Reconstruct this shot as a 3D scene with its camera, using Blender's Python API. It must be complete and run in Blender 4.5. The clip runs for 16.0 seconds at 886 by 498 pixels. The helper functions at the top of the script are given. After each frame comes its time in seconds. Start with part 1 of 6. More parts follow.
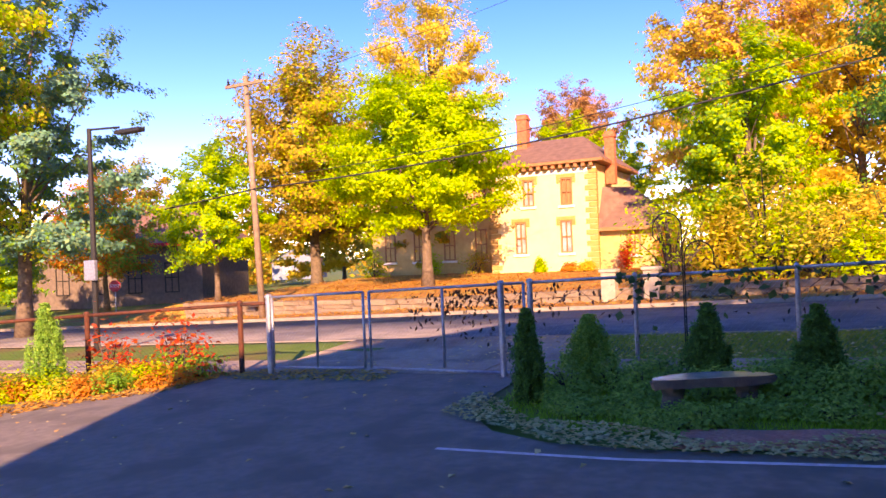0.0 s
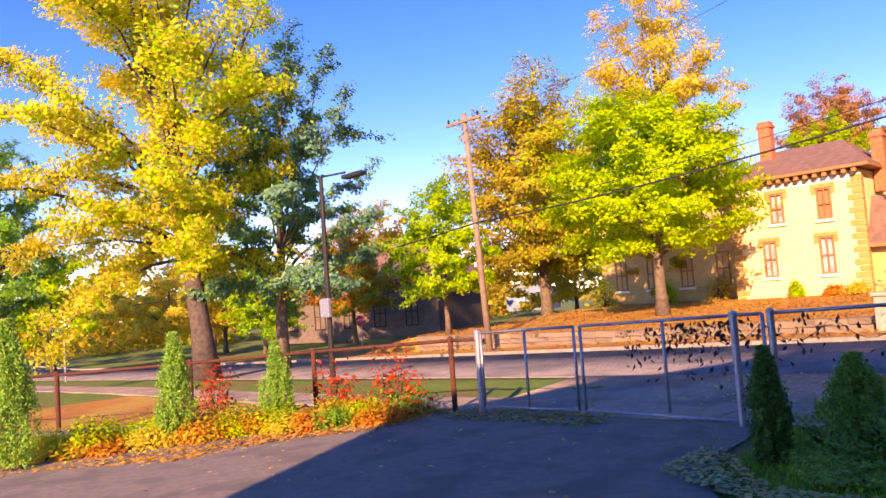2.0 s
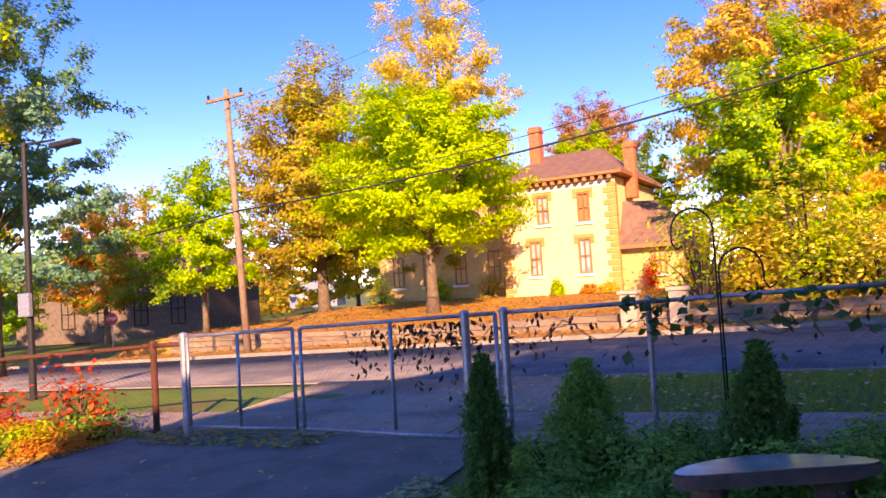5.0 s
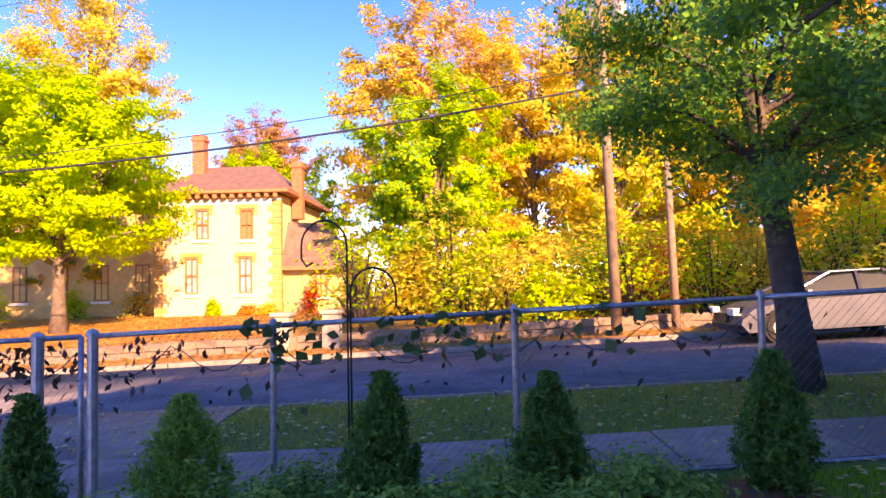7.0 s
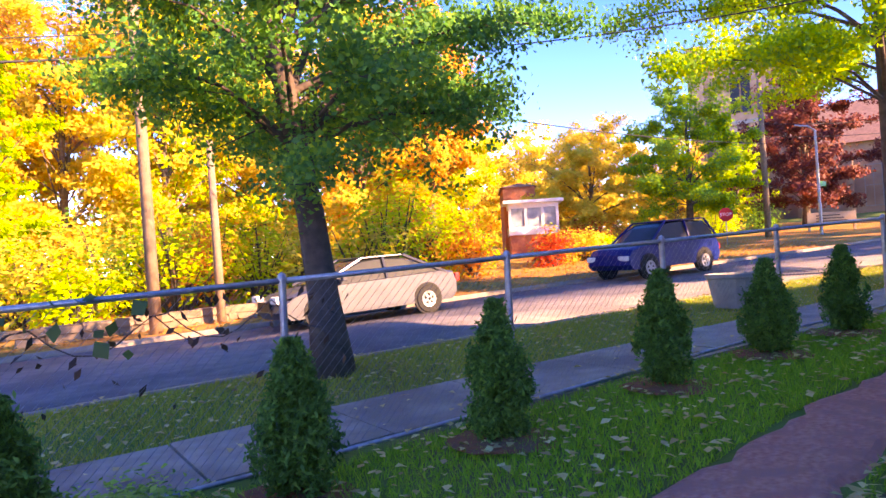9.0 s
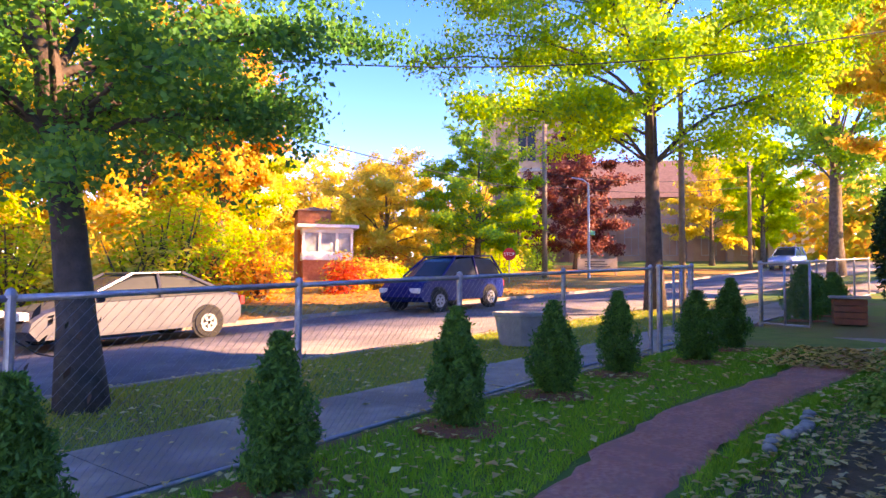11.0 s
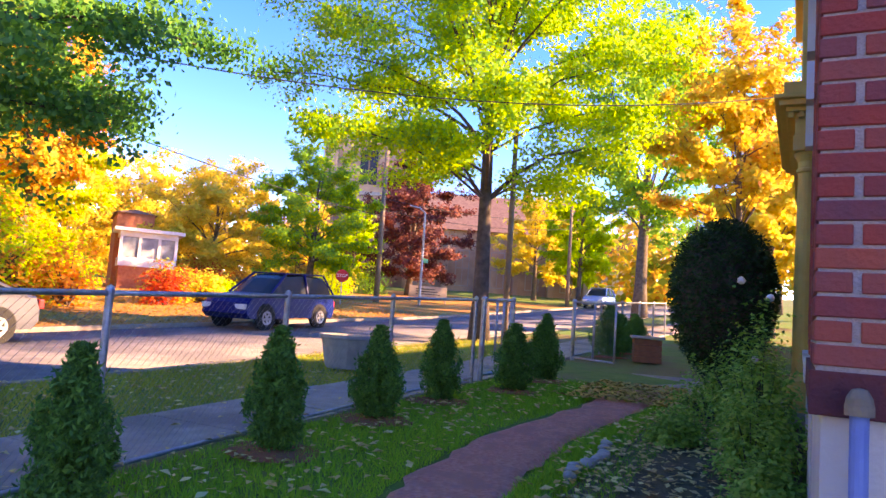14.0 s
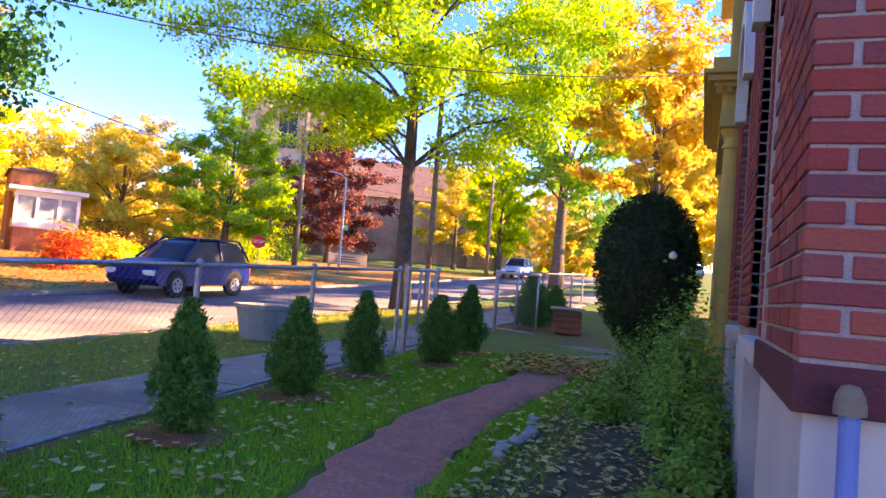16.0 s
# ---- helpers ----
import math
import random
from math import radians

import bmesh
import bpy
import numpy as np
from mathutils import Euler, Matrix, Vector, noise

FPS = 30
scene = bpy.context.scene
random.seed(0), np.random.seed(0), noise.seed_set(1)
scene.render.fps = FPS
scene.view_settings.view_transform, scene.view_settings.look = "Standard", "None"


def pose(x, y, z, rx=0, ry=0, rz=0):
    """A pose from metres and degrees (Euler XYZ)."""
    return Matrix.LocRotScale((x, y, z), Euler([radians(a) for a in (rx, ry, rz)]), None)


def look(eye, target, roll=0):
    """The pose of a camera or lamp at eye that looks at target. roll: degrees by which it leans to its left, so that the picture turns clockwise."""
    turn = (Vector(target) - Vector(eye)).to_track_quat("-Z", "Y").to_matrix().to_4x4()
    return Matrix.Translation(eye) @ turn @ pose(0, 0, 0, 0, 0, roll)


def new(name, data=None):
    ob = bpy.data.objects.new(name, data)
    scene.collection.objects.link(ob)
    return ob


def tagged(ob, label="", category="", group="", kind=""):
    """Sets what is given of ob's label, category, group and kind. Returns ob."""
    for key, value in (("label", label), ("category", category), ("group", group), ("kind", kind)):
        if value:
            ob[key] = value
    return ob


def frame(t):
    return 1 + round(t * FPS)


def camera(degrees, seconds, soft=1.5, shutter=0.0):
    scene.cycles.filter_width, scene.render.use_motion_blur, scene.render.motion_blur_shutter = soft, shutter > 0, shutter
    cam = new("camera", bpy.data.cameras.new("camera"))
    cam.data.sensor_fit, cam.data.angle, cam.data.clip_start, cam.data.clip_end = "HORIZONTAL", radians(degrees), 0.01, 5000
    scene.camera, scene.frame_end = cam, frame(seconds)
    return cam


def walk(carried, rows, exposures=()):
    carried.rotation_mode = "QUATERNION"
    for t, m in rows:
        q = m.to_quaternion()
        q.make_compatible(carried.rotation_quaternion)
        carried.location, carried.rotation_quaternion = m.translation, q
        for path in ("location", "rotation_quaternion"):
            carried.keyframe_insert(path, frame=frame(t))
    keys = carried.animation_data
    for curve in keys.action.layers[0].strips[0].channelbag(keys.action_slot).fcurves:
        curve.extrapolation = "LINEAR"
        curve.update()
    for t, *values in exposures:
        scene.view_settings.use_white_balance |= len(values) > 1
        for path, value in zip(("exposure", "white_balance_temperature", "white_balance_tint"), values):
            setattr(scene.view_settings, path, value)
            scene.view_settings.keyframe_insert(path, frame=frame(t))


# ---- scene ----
cam = camera(64.5, 16.0)
PATH = [
    (0, look((0.081, -2.014, 2.042), (-0.935, -0.018, 2.048), -2.3)),
    (0.5, look((0.066, -1.735, 2.029), (-1.124, 0.164, 2.028), -2.2)),
    (1, look((0.013, -1.444, 2.023), (-1.269, 0.393, 2.019), -2.2)),
    (1.5, look((-0.076, -1.191, 2.040), (-1.379, 0.632, 2.038), -2.7)),
    (2, look((-0.043, -1.063, 2.047), (-1.645, 0.495, 2.190), -4.2)),
    (2.5, look((-0.110, -0.757, 2.033), (-1.789, 0.712, 2.227), -4.0)),
    (3, look((-0.252, -0.403, 2.015), (-1.893, 1.108, 2.214), -3.7)),
    (3.2, look((-0.311, -0.263, 1.997), (-1.934, 1.269, 2.190), -3.8)),
    (5.3, look((-0.374, 1.120, 1.938), (-1.348, 3.136, 2.020), -3.7)),
    (5.5, look((-0.363, 1.249, 1.931), (-1.248, 3.304, 2.014), -3.7)),
    (6, look((-0.394, 1.522, 1.929), (-0.775, 3.726, 2.042), -1.6)),
    (6.5, look((-0.396, 1.739, 1.906), (-0.514, 3.974, 2.022), -1.4)),
    (7, look((-0.291, 2.023, 1.894), (-0.389, 4.257, 2.008), -1.2)),
    (7.5, look((-0.233, 2.261, 1.874), (0.108, 4.473, 1.980), -0.9)),
    (8, look((-0.138, 2.521, 1.855), (0.776, 4.565, 1.949), -1.7)),
    (8.5, look((0.054, 2.694, 1.828), (1.091, 4.677, 1.904), -2.4)),
    (9, look((0.261, 2.859, 1.811), (1.464, 4.748, 1.852), -3.2)),
    (9.5, look((0.401, 3.027, 1.838), (1.960, 4.636, 1.845), -3.2)),
    (9.7, look((0.454, 3.063, 1.836), (2.102, 4.580, 1.844), -3.7)),
    (11.8, look((0.552, 3.307, 1.845), (2.286, 4.715, 2.025), 2.6)),
    (12, look((0.517, 3.250, 1.839), (2.297, 4.596, 2.026), 2.7)),
    (12.5, look((0.534, 3.273, 1.838), (2.434, 4.441, 2.041), 3.2)),
    (13, look((0.543, 3.248, 1.846), (2.505, 4.304, 2.064), 3.5)),
    (13.5, look((0.552, 3.257, 1.844), (2.523, 4.302, 2.050), 3.9)),
    (14, look((0.540, 3.236, 1.850), (2.523, 4.258, 2.050), 4.0)),
    (14.5, look((0.564, 3.270, 1.856), (2.563, 4.269, 2.029), 4.2)),
    (15, look((0.590, 3.291, 1.882), (2.625, 4.215, 2.037), 4.3)),
    (15.5, look((0.707, 3.386, 1.887), (2.769, 4.250, 2.029), 4.6)),
    (16, look((0.831, 3.456, 1.885), (2.927, 4.241, 2.003), 4.6)),
]
walk(cam, PATH, [(0, 2.5, 9600, 46), (2.5, 2.25, 9400, 44), (5.5, 2.4, 9500, 45), (7, 2.75, 9700, 48), (9.3, 3.45, 10000, 47), (12, 3.3, 9900, 41), (16, 3.45, 10000, 39)])

# ---- light ----
SUN_DIR = Vector((0.47, -0.88, 0.455)).normalized()
world = bpy.data.worlds.new("world")
scene.world = world
world.use_nodes = True
wn = world.node_tree.nodes
sky = wn.new("ShaderNodeTexSky")
sky.sky_type = "NISHITA"
sky.sun_disc = False
sky.sun_elevation = radians(24.5)
sky.sun_rotation = radians(151.9)
sky.air_density, sky.dust_density, sky.ozone_density = 0.6, 0.0, 2.4
wn["Background"].inputs["Strength"].default_value = 0.15
hsv = wn.new("ShaderNodeHueSaturation")
hsv.inputs["Hue"].default_value = 0.518
hsv.inputs["Saturation"].default_value = 1.36
hsv.inputs["Value"].default_value = 0.74
world.node_tree.links.new(sky.outputs["Color"], hsv.inputs["Color"])
world.node_tree.links.new(hsv.outputs["Color"], wn["Background"].inputs["Color"])
sun = new("sun", bpy.data.lights.new("sun", "SUN"))
sun.data.energy, sun.data.angle, sun.data.color = 2.35, radians(0.6), (1.0, 0.82, 0.55)
sun.matrix_world = look((0, 0, 60), Vector((0, 0, 60)) - SUN_DIR)

# ---- materials ----
def mat(name, a, b=None, rough=0.8, scale=4.0, bump=0.0, metal=0.0, fine=0.0, spec=0.3, detail=6.0, c=None):
    """A surface that wanders between colours a and b (and c in stains), with relief."""
    m = bpy.data.materials.new(name)
    m.use_nodes = True
    nt, n = m.node_tree, m.node_tree.nodes
    p = n["Principled BSDF"]
    p.inputs["Roughness"].default_value = rough
    p.inputs["Metallic"].default_value = metal
    p.inputs["Specular IOR Level"].default_value = spec
    b = b or tuple(v * 0.8 for v in a)
    co = n.new("ShaderNodeTexCoord")
    t1 = n.new("ShaderNodeTexNoise")
    t1.inputs["Scale"].default_value, t1.inputs["Detail"].default_value = scale, detail
    nt.links.new(co.outputs["Object"], t1.inputs["Vector"])
    ramp = n.new("ShaderNodeValToRGB")
    ramp.color_ramp.elements[0].position, ramp.color_ramp.elements[1].position = 0.35, 0.65
    ramp.color_ramp.elements[0].color, ramp.color_ramp.elements[1].color = (*a, 1), (*b, 1)
    nt.links.new(t1.outputs["Fac"], ramp.inputs["Fac"])
    out = ramp.outputs["Color"]
    if c:
        t2 = n.new("ShaderNodeTexNoise")
        t2.inputs["Scale"].default_value, t2.inputs["Detail"].default_value = scale * 0.17, 3.0
        nt.links.new(co.outputs["Object"], t2.inputs["Vector"])
        r2 = n.new("ShaderNodeValToRGB")
        r2.color_ramp.elements[0].position, r2.color_ramp.elements[1].position = 0.48, 0.62
        nt.links.new(t2.outputs["Fac"], r2.inputs["Fac"])
        mix = n.new("ShaderNodeMix")
        mix.data_type = "RGBA"
        nt.links.new(r2.outputs["Color"], mix.inputs[0])
        nt.links.new(out, mix.inputs[6])
        mix.inputs[7].default_value = (*c, 1)
        out = mix.outputs[2]
    nt.links.new(out, p.inputs["Base Color"])
    if bump:
        t3 = n.new("ShaderNodeTexNoise")
        t3.inputs["Scale"].default_value, t3.inputs["Detail"].default_value = fine or scale * 8, 8.0
        nt.links.new(co.outputs["Object"], t3.inputs["Vector"])
        bp = n.new("ShaderNodeBump")
        bp.inputs["Strength"].default_value, bp.inputs["Distance"].default_value = bump, 0.02
        nt.links.new(t3.outputs["Fac"], bp.inputs["Height"])
        nt.links.new(bp.outputs["Normal"], p.inputs["Normal"])
    return m


def leafmat(name, cols, glow=0.55, rough=0.6):
    """Thin leaves: each takes one of the colours, and lets some light through."""
    m = bpy.data.materials.new(name)
    m.use_nodes = True
    nt, n = m.node_tree, m.node_tree.nodes
    g = n.new("ShaderNodeNewGeometry")
    ramp = n.new("ShaderNodeValToRGB")
    el = ramp.color_ramp.elements
    el[0].position, el[0].color = 0.0, (*cols[0], 1)
    el[1].position, el[1].color = 1.0, (*cols[-1], 1)
    for i, col in enumerate(cols[1:-1]):
        el.new((i + 1) / (len(cols) - 1)).color = (*col, 1)
    nt.links.new(g.outputs["Random Per Island"], ramp.inputs["Fac"])
    p = n["Principled BSDF"]
    p.inputs["Roughness"].default_value = rough
    p.inputs["Specular IOR Level"].default_value = 0.25
    nt.links.new(ramp.outputs["Color"], p.inputs["Base Color"])
    tr = n.new("ShaderNodeBsdfTranslucent")
    nt.links.new(ramp.outputs["Color"], tr.inputs["Color"])
    mix = n.new("ShaderNodeMixShader")
    mix.inputs[0].default_value = glow
    nt.links.new(p.outputs[0], mix.inputs[1])
    nt.links.new(tr.outputs[0], mix.inputs[2])
    nt.links.new(mix.outputs[0], n["Material Output"].inputs["Surface"])
    return m


def piecemat(name, cols, rough=0.85, bump=0.4):
    """Pieces that differ one by one (bricks, stones)."""
    m = mat(name, cols[0], cols[1], rough, 14.0, bump, fine=60.0)
    nt, n = m.node_tree, m.node_tree.nodes
    oi = n.new("ShaderNodeObjectInfo")
    gi = n.new("ShaderNodeNewGeometry")
    add = n.new("ShaderNodeMath")
    add.operation = "ADD"
    fr = n.new("ShaderNodeMath")
    fr.operation = "FRACT"
    nt.links.new(oi.outputs["Random"], add.inputs[0])
    nt.links.new(gi.outputs["Random Per Island"], add.inputs[1])
    nt.links.new(add.outputs[0], fr.inputs[0])
    ramp = n.new("ShaderNodeValToRGB")
    el = ramp.color_ramp.elements
    el[0].color, el[1].color = (*cols[0], 1), (*cols[-1], 1)
    for i, col in enumerate(cols[1:-1]):
        el.new((i + 1) / (len(cols) - 1)).color = (*col, 1)
    nt.links.new(fr.outputs[0], ramp.inputs["Fac"])
    mix = n.new("ShaderNodeMix")
    mix.data_type = "RGBA"
    mix.inputs[0].default_value = 0.3
    p = n["Principled BSDF"]
    old = p.inputs["Base Color"].links[0].from_socket
    nt.links.new(ramp.outputs["Color"], mix.inputs[6])
    nt.links.new(old, mix.inputs[7])
    nt.links.new(mix.outputs[2], p.inputs["Base Color"])
    return m


M = {}
M["asphalt"] = mat("asphalt", (0.19, 0.162, 0.142), (0.245, 0.21, 0.182), 0.85, 9.0, 0.5, fine=160, c=(0.155, 0.135, 0.12))
M["road"] = mat("road", (0.18, 0.158, 0.155), (0.25, 0.22, 0.21), 0.85, 3.0, 0.4, fine=120, c=(0.13, 0.12, 0.13))
M["concrete"] = mat("concrete", (0.31, 0.24, 0.195), (0.39, 0.31, 0.25), 0.9, 5.0, 0.4, fine=90, c=(0.22, 0.175, 0.15))
M["kerb"] = mat("kerb", (0.24, 0.20, 0.16), (0.32, 0.27, 0.22), 0.9, 4.0, 0.4)
M["ground"] = mat("ground", (0.07, 0.16, 0.02), (0.12, 0.19, 0.03), 0.95, 2.2, 0.8, fine=40, c=(0.17, 0.13, 0.045))
M["litter"] = mat("litter", (0.46, 0.20, 0.04), (0.34, 0.15, 0.035), 0.95, 2.5, 0.9, fine=30, c=(0.42, 0.26, 0.05))
M["soil"] = mat("soil", (0.10, 0.06, 0.035), (0.16, 0.10, 0.055), 0.95, 9.0, 1.0, fine=50)
M["path"] = mat("red gravel", (0.70, 0.19, 0.14), (0.85, 0.33, 0.24), 0.95, 25.0, 1.0, fine=140, c=(0.66, 0.22, 0.17))
M["mulch"] = mat("bark mulch", (0.42, 0.11, 0.05), (0.28, 0.09, 0.045), 0.95, 18.0, 1.0, fine=70)
M["line"] = mat("road paint", (0.7, 0.7, 0.72), (0.5, 0.5, 0.52), 0.7, 12.0, 0.2)
M["steel"] = mat("galvanised steel", (0.42, 0.43, 0.46), (0.30, 0.31, 0.34), 0.45, 18.0, 0.1, metal=0.6)
M["wire"] = mat("galvanised wire", (0.35, 0.36, 0.37), (0.25, 0.25, 0.26), 0.5, 20.0, metal=0.5)
M["rust"] = mat("rusty steel", (0.13, 0.04, 0.022), (0.075, 0.03, 0.02), 0.85, 14.0, 0.3)
M["black"] = mat("black iron", (0.015, 0.015, 0.016), (0.03, 0.028, 0.027), 0.5, 20.0, 0.1)
M["bark"] = mat("bark", (0.11, 0.08, 0.06), (0.19, 0.14, 0.10), 0.95, 6.0, 1.0, fine=22)
M["bark_dark"] = mat("dark bark", (0.07, 0.05, 0.045), (0.12, 0.09, 0.075), 0.95, 6.0, 1.0, fine=22)
M["pole"] = mat("weathered pole wood", (0.30, 0.21, 0.145), (0.21, 0.145, 0.10), 0.9, 5.0, 0.6, fine=30)
M["cream"] = mat("cream paint", (0.82, 0.66, 0.36), (0.78, 0.61, 0.32), 0.85, 1.3, 0.25, fine=40)
# Cream walls under the trees: their shade is put into this ochre colour.
M["ochre"] = mat("ochre stone", (0.62, 0.43, 0.18), (0.55, 0.36, 0.14), 0.85, 3.0, 0.3)
M["quoin"] = mat("ochre quoin stone", (0.50, 0.31, 0.11), (0.43, 0.26, 0.09), 0.85, 3.0, 0.3)
M["trim"] = mat("orange-brown trim", (0.40, 0.19, 0.09), (0.33, 0.15, 0.07), 0.7, 4.0, 0.1)
M["white"] = mat("white paint", (0.80, 0.78, 0.74), (0.72, 0.70, 0.66), 0.6, 4.0, 0.1)
M["shingle"] = mat("brown shingles", (0.17, 0.10, 0.08), (0.24, 0.14, 0.11), 0.9, 3.0, 0.6, fine=26)
M["redbrick"] = mat("far red brick", (0.40, 0.12, 0.06), (0.50, 0.18, 0.09), 0.9, 6.0, 0.4)
M["tan"] = mat("tan brick", (0.48, 0.32, 0.20), (0.56, 0.38, 0.25), 0.9, 3.0, 0.3)
M["churchbrick"] = mat("weathered church brick", (0.46, 0.27, 0.16), (0.56, 0.36, 0.22), 0.9, 1.2, 0.4, fine=9, c=(0.38, 0.21, 0.13))
M["stone"] = mat("grey limestone", (0.42, 0.37, 0.30), (0.33, 0.29, 0.23), 0.9, 4.0, 0.6, fine=24)
M["darkstone"] = mat("dark stone", (0.13, 0.10, 0.085), (0.18, 0.14, 0.115), 0.9, 3.0, 0.5)
M["foundation"] = mat("painted concrete foundation", (0.60, 0.53, 0.49), (0.52, 0.46, 0.42), 0.85, 2.2, 0.3, fine=30)
M["mortar"] = mat("mortar", (0.47, 0.36, 0.33), (0.38, 0.28, 0.26), 0.95, 12.0, 0.6, fine=80)
M["brick"] = piecemat("brick", [(0.46, 0.06, 0.04), (0.32, 0.06, 0.055), (0.54, 0.10, 0.055), (0.17, 0.06, 0.075), (0.43, 0.05, 0.035), (0.28, 0.05, 0.05)])
M["bricktop"] = mat("maroon brick", (0.17, 0.035, 0.035), (0.12, 0.03, 0.035), 0.85, 9.0, 0.5, fine=50)
M["stonepiece"] = piecemat("wall stone", [(0.26, 0.19, 0.13), (0.20, 0.15, 0.11), (0.32, 0.24, 0.16)])
M["yellowpaint"] = mat("ochre porch paint", (0.66, 0.43, 0.11), (0.58, 0.37, 0.09), 0.6, 4.0, 0.1)
M["bluepipe"] = mat("pale blue paint", (0.13, 0.25, 0.54), (0.10, 0.20, 0.45), 0.5, 6.0, 0.1)
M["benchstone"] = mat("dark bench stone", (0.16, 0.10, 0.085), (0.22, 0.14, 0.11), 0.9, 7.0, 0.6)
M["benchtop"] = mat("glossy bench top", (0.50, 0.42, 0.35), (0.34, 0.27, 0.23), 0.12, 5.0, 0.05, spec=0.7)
M["silver"] = mat("silver car paint", (0.095, 0.10, 0.125), (0.08, 0.085, 0.11), 0.35, 2.0, metal=0.5)
M["blue"] = mat("blue car paint", (0.002, 0.012, 0.13), (0.002, 0.010, 0.11), 0.3, 2.0, spec=0.12)
M["palecar"] = mat("pale blue car paint", (0.35, 0.45, 0.60), (0.30, 0.40, 0.55), 0.25, 2.0, metal=0.3)
M["tyre"] = mat("tyre rubber", (0.018, 0.018, 0.02), (0.03, 0.03, 0.03), 0.8, 20.0)
M["darkglass"] = mat("dark glass", (0.02, 0.025, 0.03), (0.03, 0.035, 0.04), 0.22, 2.0, spec=0.2)
M["pane"] = mat("window pane with pale blind", (0.42, 0.44, 0.46), (0.20, 0.22, 0.25), 0.12, 1.5, spec=0.7)
M["red"] = mat("red sign paint", (0.62, 0.03, 0.03), (0.55, 0.03, 0.03), 0.5, 4.0)
M["green"] = mat("green sign paint", (0.02, 0.32, 0.16), (0.02, 0.27, 0.14), 0.5, 4.0)
M["lightblue"] = mat("light blue siding", (0.22, 0.28, 0.38), (0.18, 0.24, 0.33), 0.8, 2.0, 0.1)
M["planter"] = mat("pale concrete planter", (0.36, 0.35, 0.32), (0.28, 0.27, 0.25), 0.9, 6.0, 0.4)
M["boxwood"] = mat("weathered red wood", (0.35, 0.12, 0.06), (0.26, 0.09, 0.05), 0.85, 8.0, 0.4)
M["rose"] = mat("white petals", (0.85, 0.78, 0.74), (0.78, 0.70, 0.64), 0.7, 10.0)
M["cable"] = mat("black cable", (0.02, 0.02, 0.025), (0.03, 0.03, 0.03), 0.6, 5.0)
L = {}
L["yellow"] = leafmat("yellow leaves", [(0.76, 0.62, 0.07), (0.82, 0.68, 0.10), (0.66, 0.58, 0.05), (0.80, 0.54, 0.07)])
L["gold"] = leafmat("golden leaves", [(0.76, 0.58, 0.06), (0.80, 0.65, 0.08), (0.68, 0.54, 0.07), (0.78, 0.50, 0.06)])
L["olive"] = leafmat("olive gold leaves", [(0.50, 0.37, 0.04), (0.58, 0.43, 0.05), (0.44, 0.38, 0.05), (0.54, 0.33, 0.04)])
L["lime"] = leafmat("yellow-green leaves", [(0.40, 0.64, 0.01), (0.52, 0.70, 0.012), (0.30, 0.54, 0.012), (0.62, 0.70, 0.015)])
L["green"] = leafmat("green leaves", [(0.18, 0.46, 0.05), (0.25, 0.54, 0.05), (0.14, 0.38, 0.05), (0.36, 0.58, 0.05)])
L["deep"] = leafmat("deep green leaves", [(0.06, 0.28, 0.06), (0.09, 0.36, 0.06), (0.04, 0.20, 0.06), (0.18, 0.44, 0.05)], 0.45)
L["bluegreen"] = leafmat("blue-green leaves", [(0.10, 0.28, 0.20), (0.14, 0.36, 0.21), (0.08, 0.22, 0.17), (0.26, 0.40, 0.14)], 0.3)
L["orange"] = leafmat("orange leaves", [(0.72, 0.27, 0.03), (0.78, 0.38, 0.05), (0.62, 0.20, 0.03), (0.74, 0.46, 0.06)])
L["pinkbrown"] = leafmat("russet leaves", [(0.52, 0.25, 0.10), (0.60, 0.35, 0.12), (0.44, 0.22, 0.13), (0.62, 0.40, 0.10)])
L["red"] = leafmat("red leaves", [(0.62, 0.05, 0.02), (0.70, 0.12, 0.03), (0.50, 0.04, 0.03), (0.66, 0.22, 0.03)])
L["maroon"] = leafmat("maroon leaves", [(0.17, 0.045, 0.04), (0.24, 0.06, 0.04), (0.12, 0.04, 0.045), (0.30, 0.10, 0.05)], 0.3)
L["mixed"] = leafmat("mixed autumn leaves", [(0.70, 0.50, 0.04), (0.30, 0.42, 0.05), (0.66, 0.28, 0.04), (0.74, 0.60, 0.05), (0.20, 0.32, 0.05)])
L["cedar"] = leafmat("cedar sprays", [(0.030, 0.16, 0.028), (0.075, 0.31, 0.045), (0.018, 0.10, 0.022), (0.13, 0.38, 0.055)], 0.25)
L["brightcedar"] = leafmat("pale cedar sprays", [(0.18, 0.44, 0.06), (0.26, 0.54, 0.08), (0.12, 0.32, 0.06), (0.38, 0.56, 0.09)], 0.3)
L["yew"] = leafmat("yew needles", [(0.016, 0.06, 0.018), (0.03, 0.09, 0.025), (0.012, 0.04, 0.014), (0.045, 0.11, 0.03)], 0.15)
L["grass"] = leafmat("grass blades", [(0.13, 0.46, 0.025), (0.19, 0.55, 0.03), (0.09, 0.37, 0.022), (0.34, 0.60, 0.04)], 0.3)
L["drygrass"] = leafmat("verge grass blades", [(0.28, 0.42, 0.04), (0.40, 0.46, 0.05), (0.52, 0.42, 0.08), (0.24, 0.40, 0.04)], 0.3)
L["fallen"] = leafmat("fallen leaves", [(0.72, 0.52, 0.18), (0.60, 0.34, 0.11), (0.80, 0.66, 0.28), (0.46, 0.23, 0.09)], 0.2)
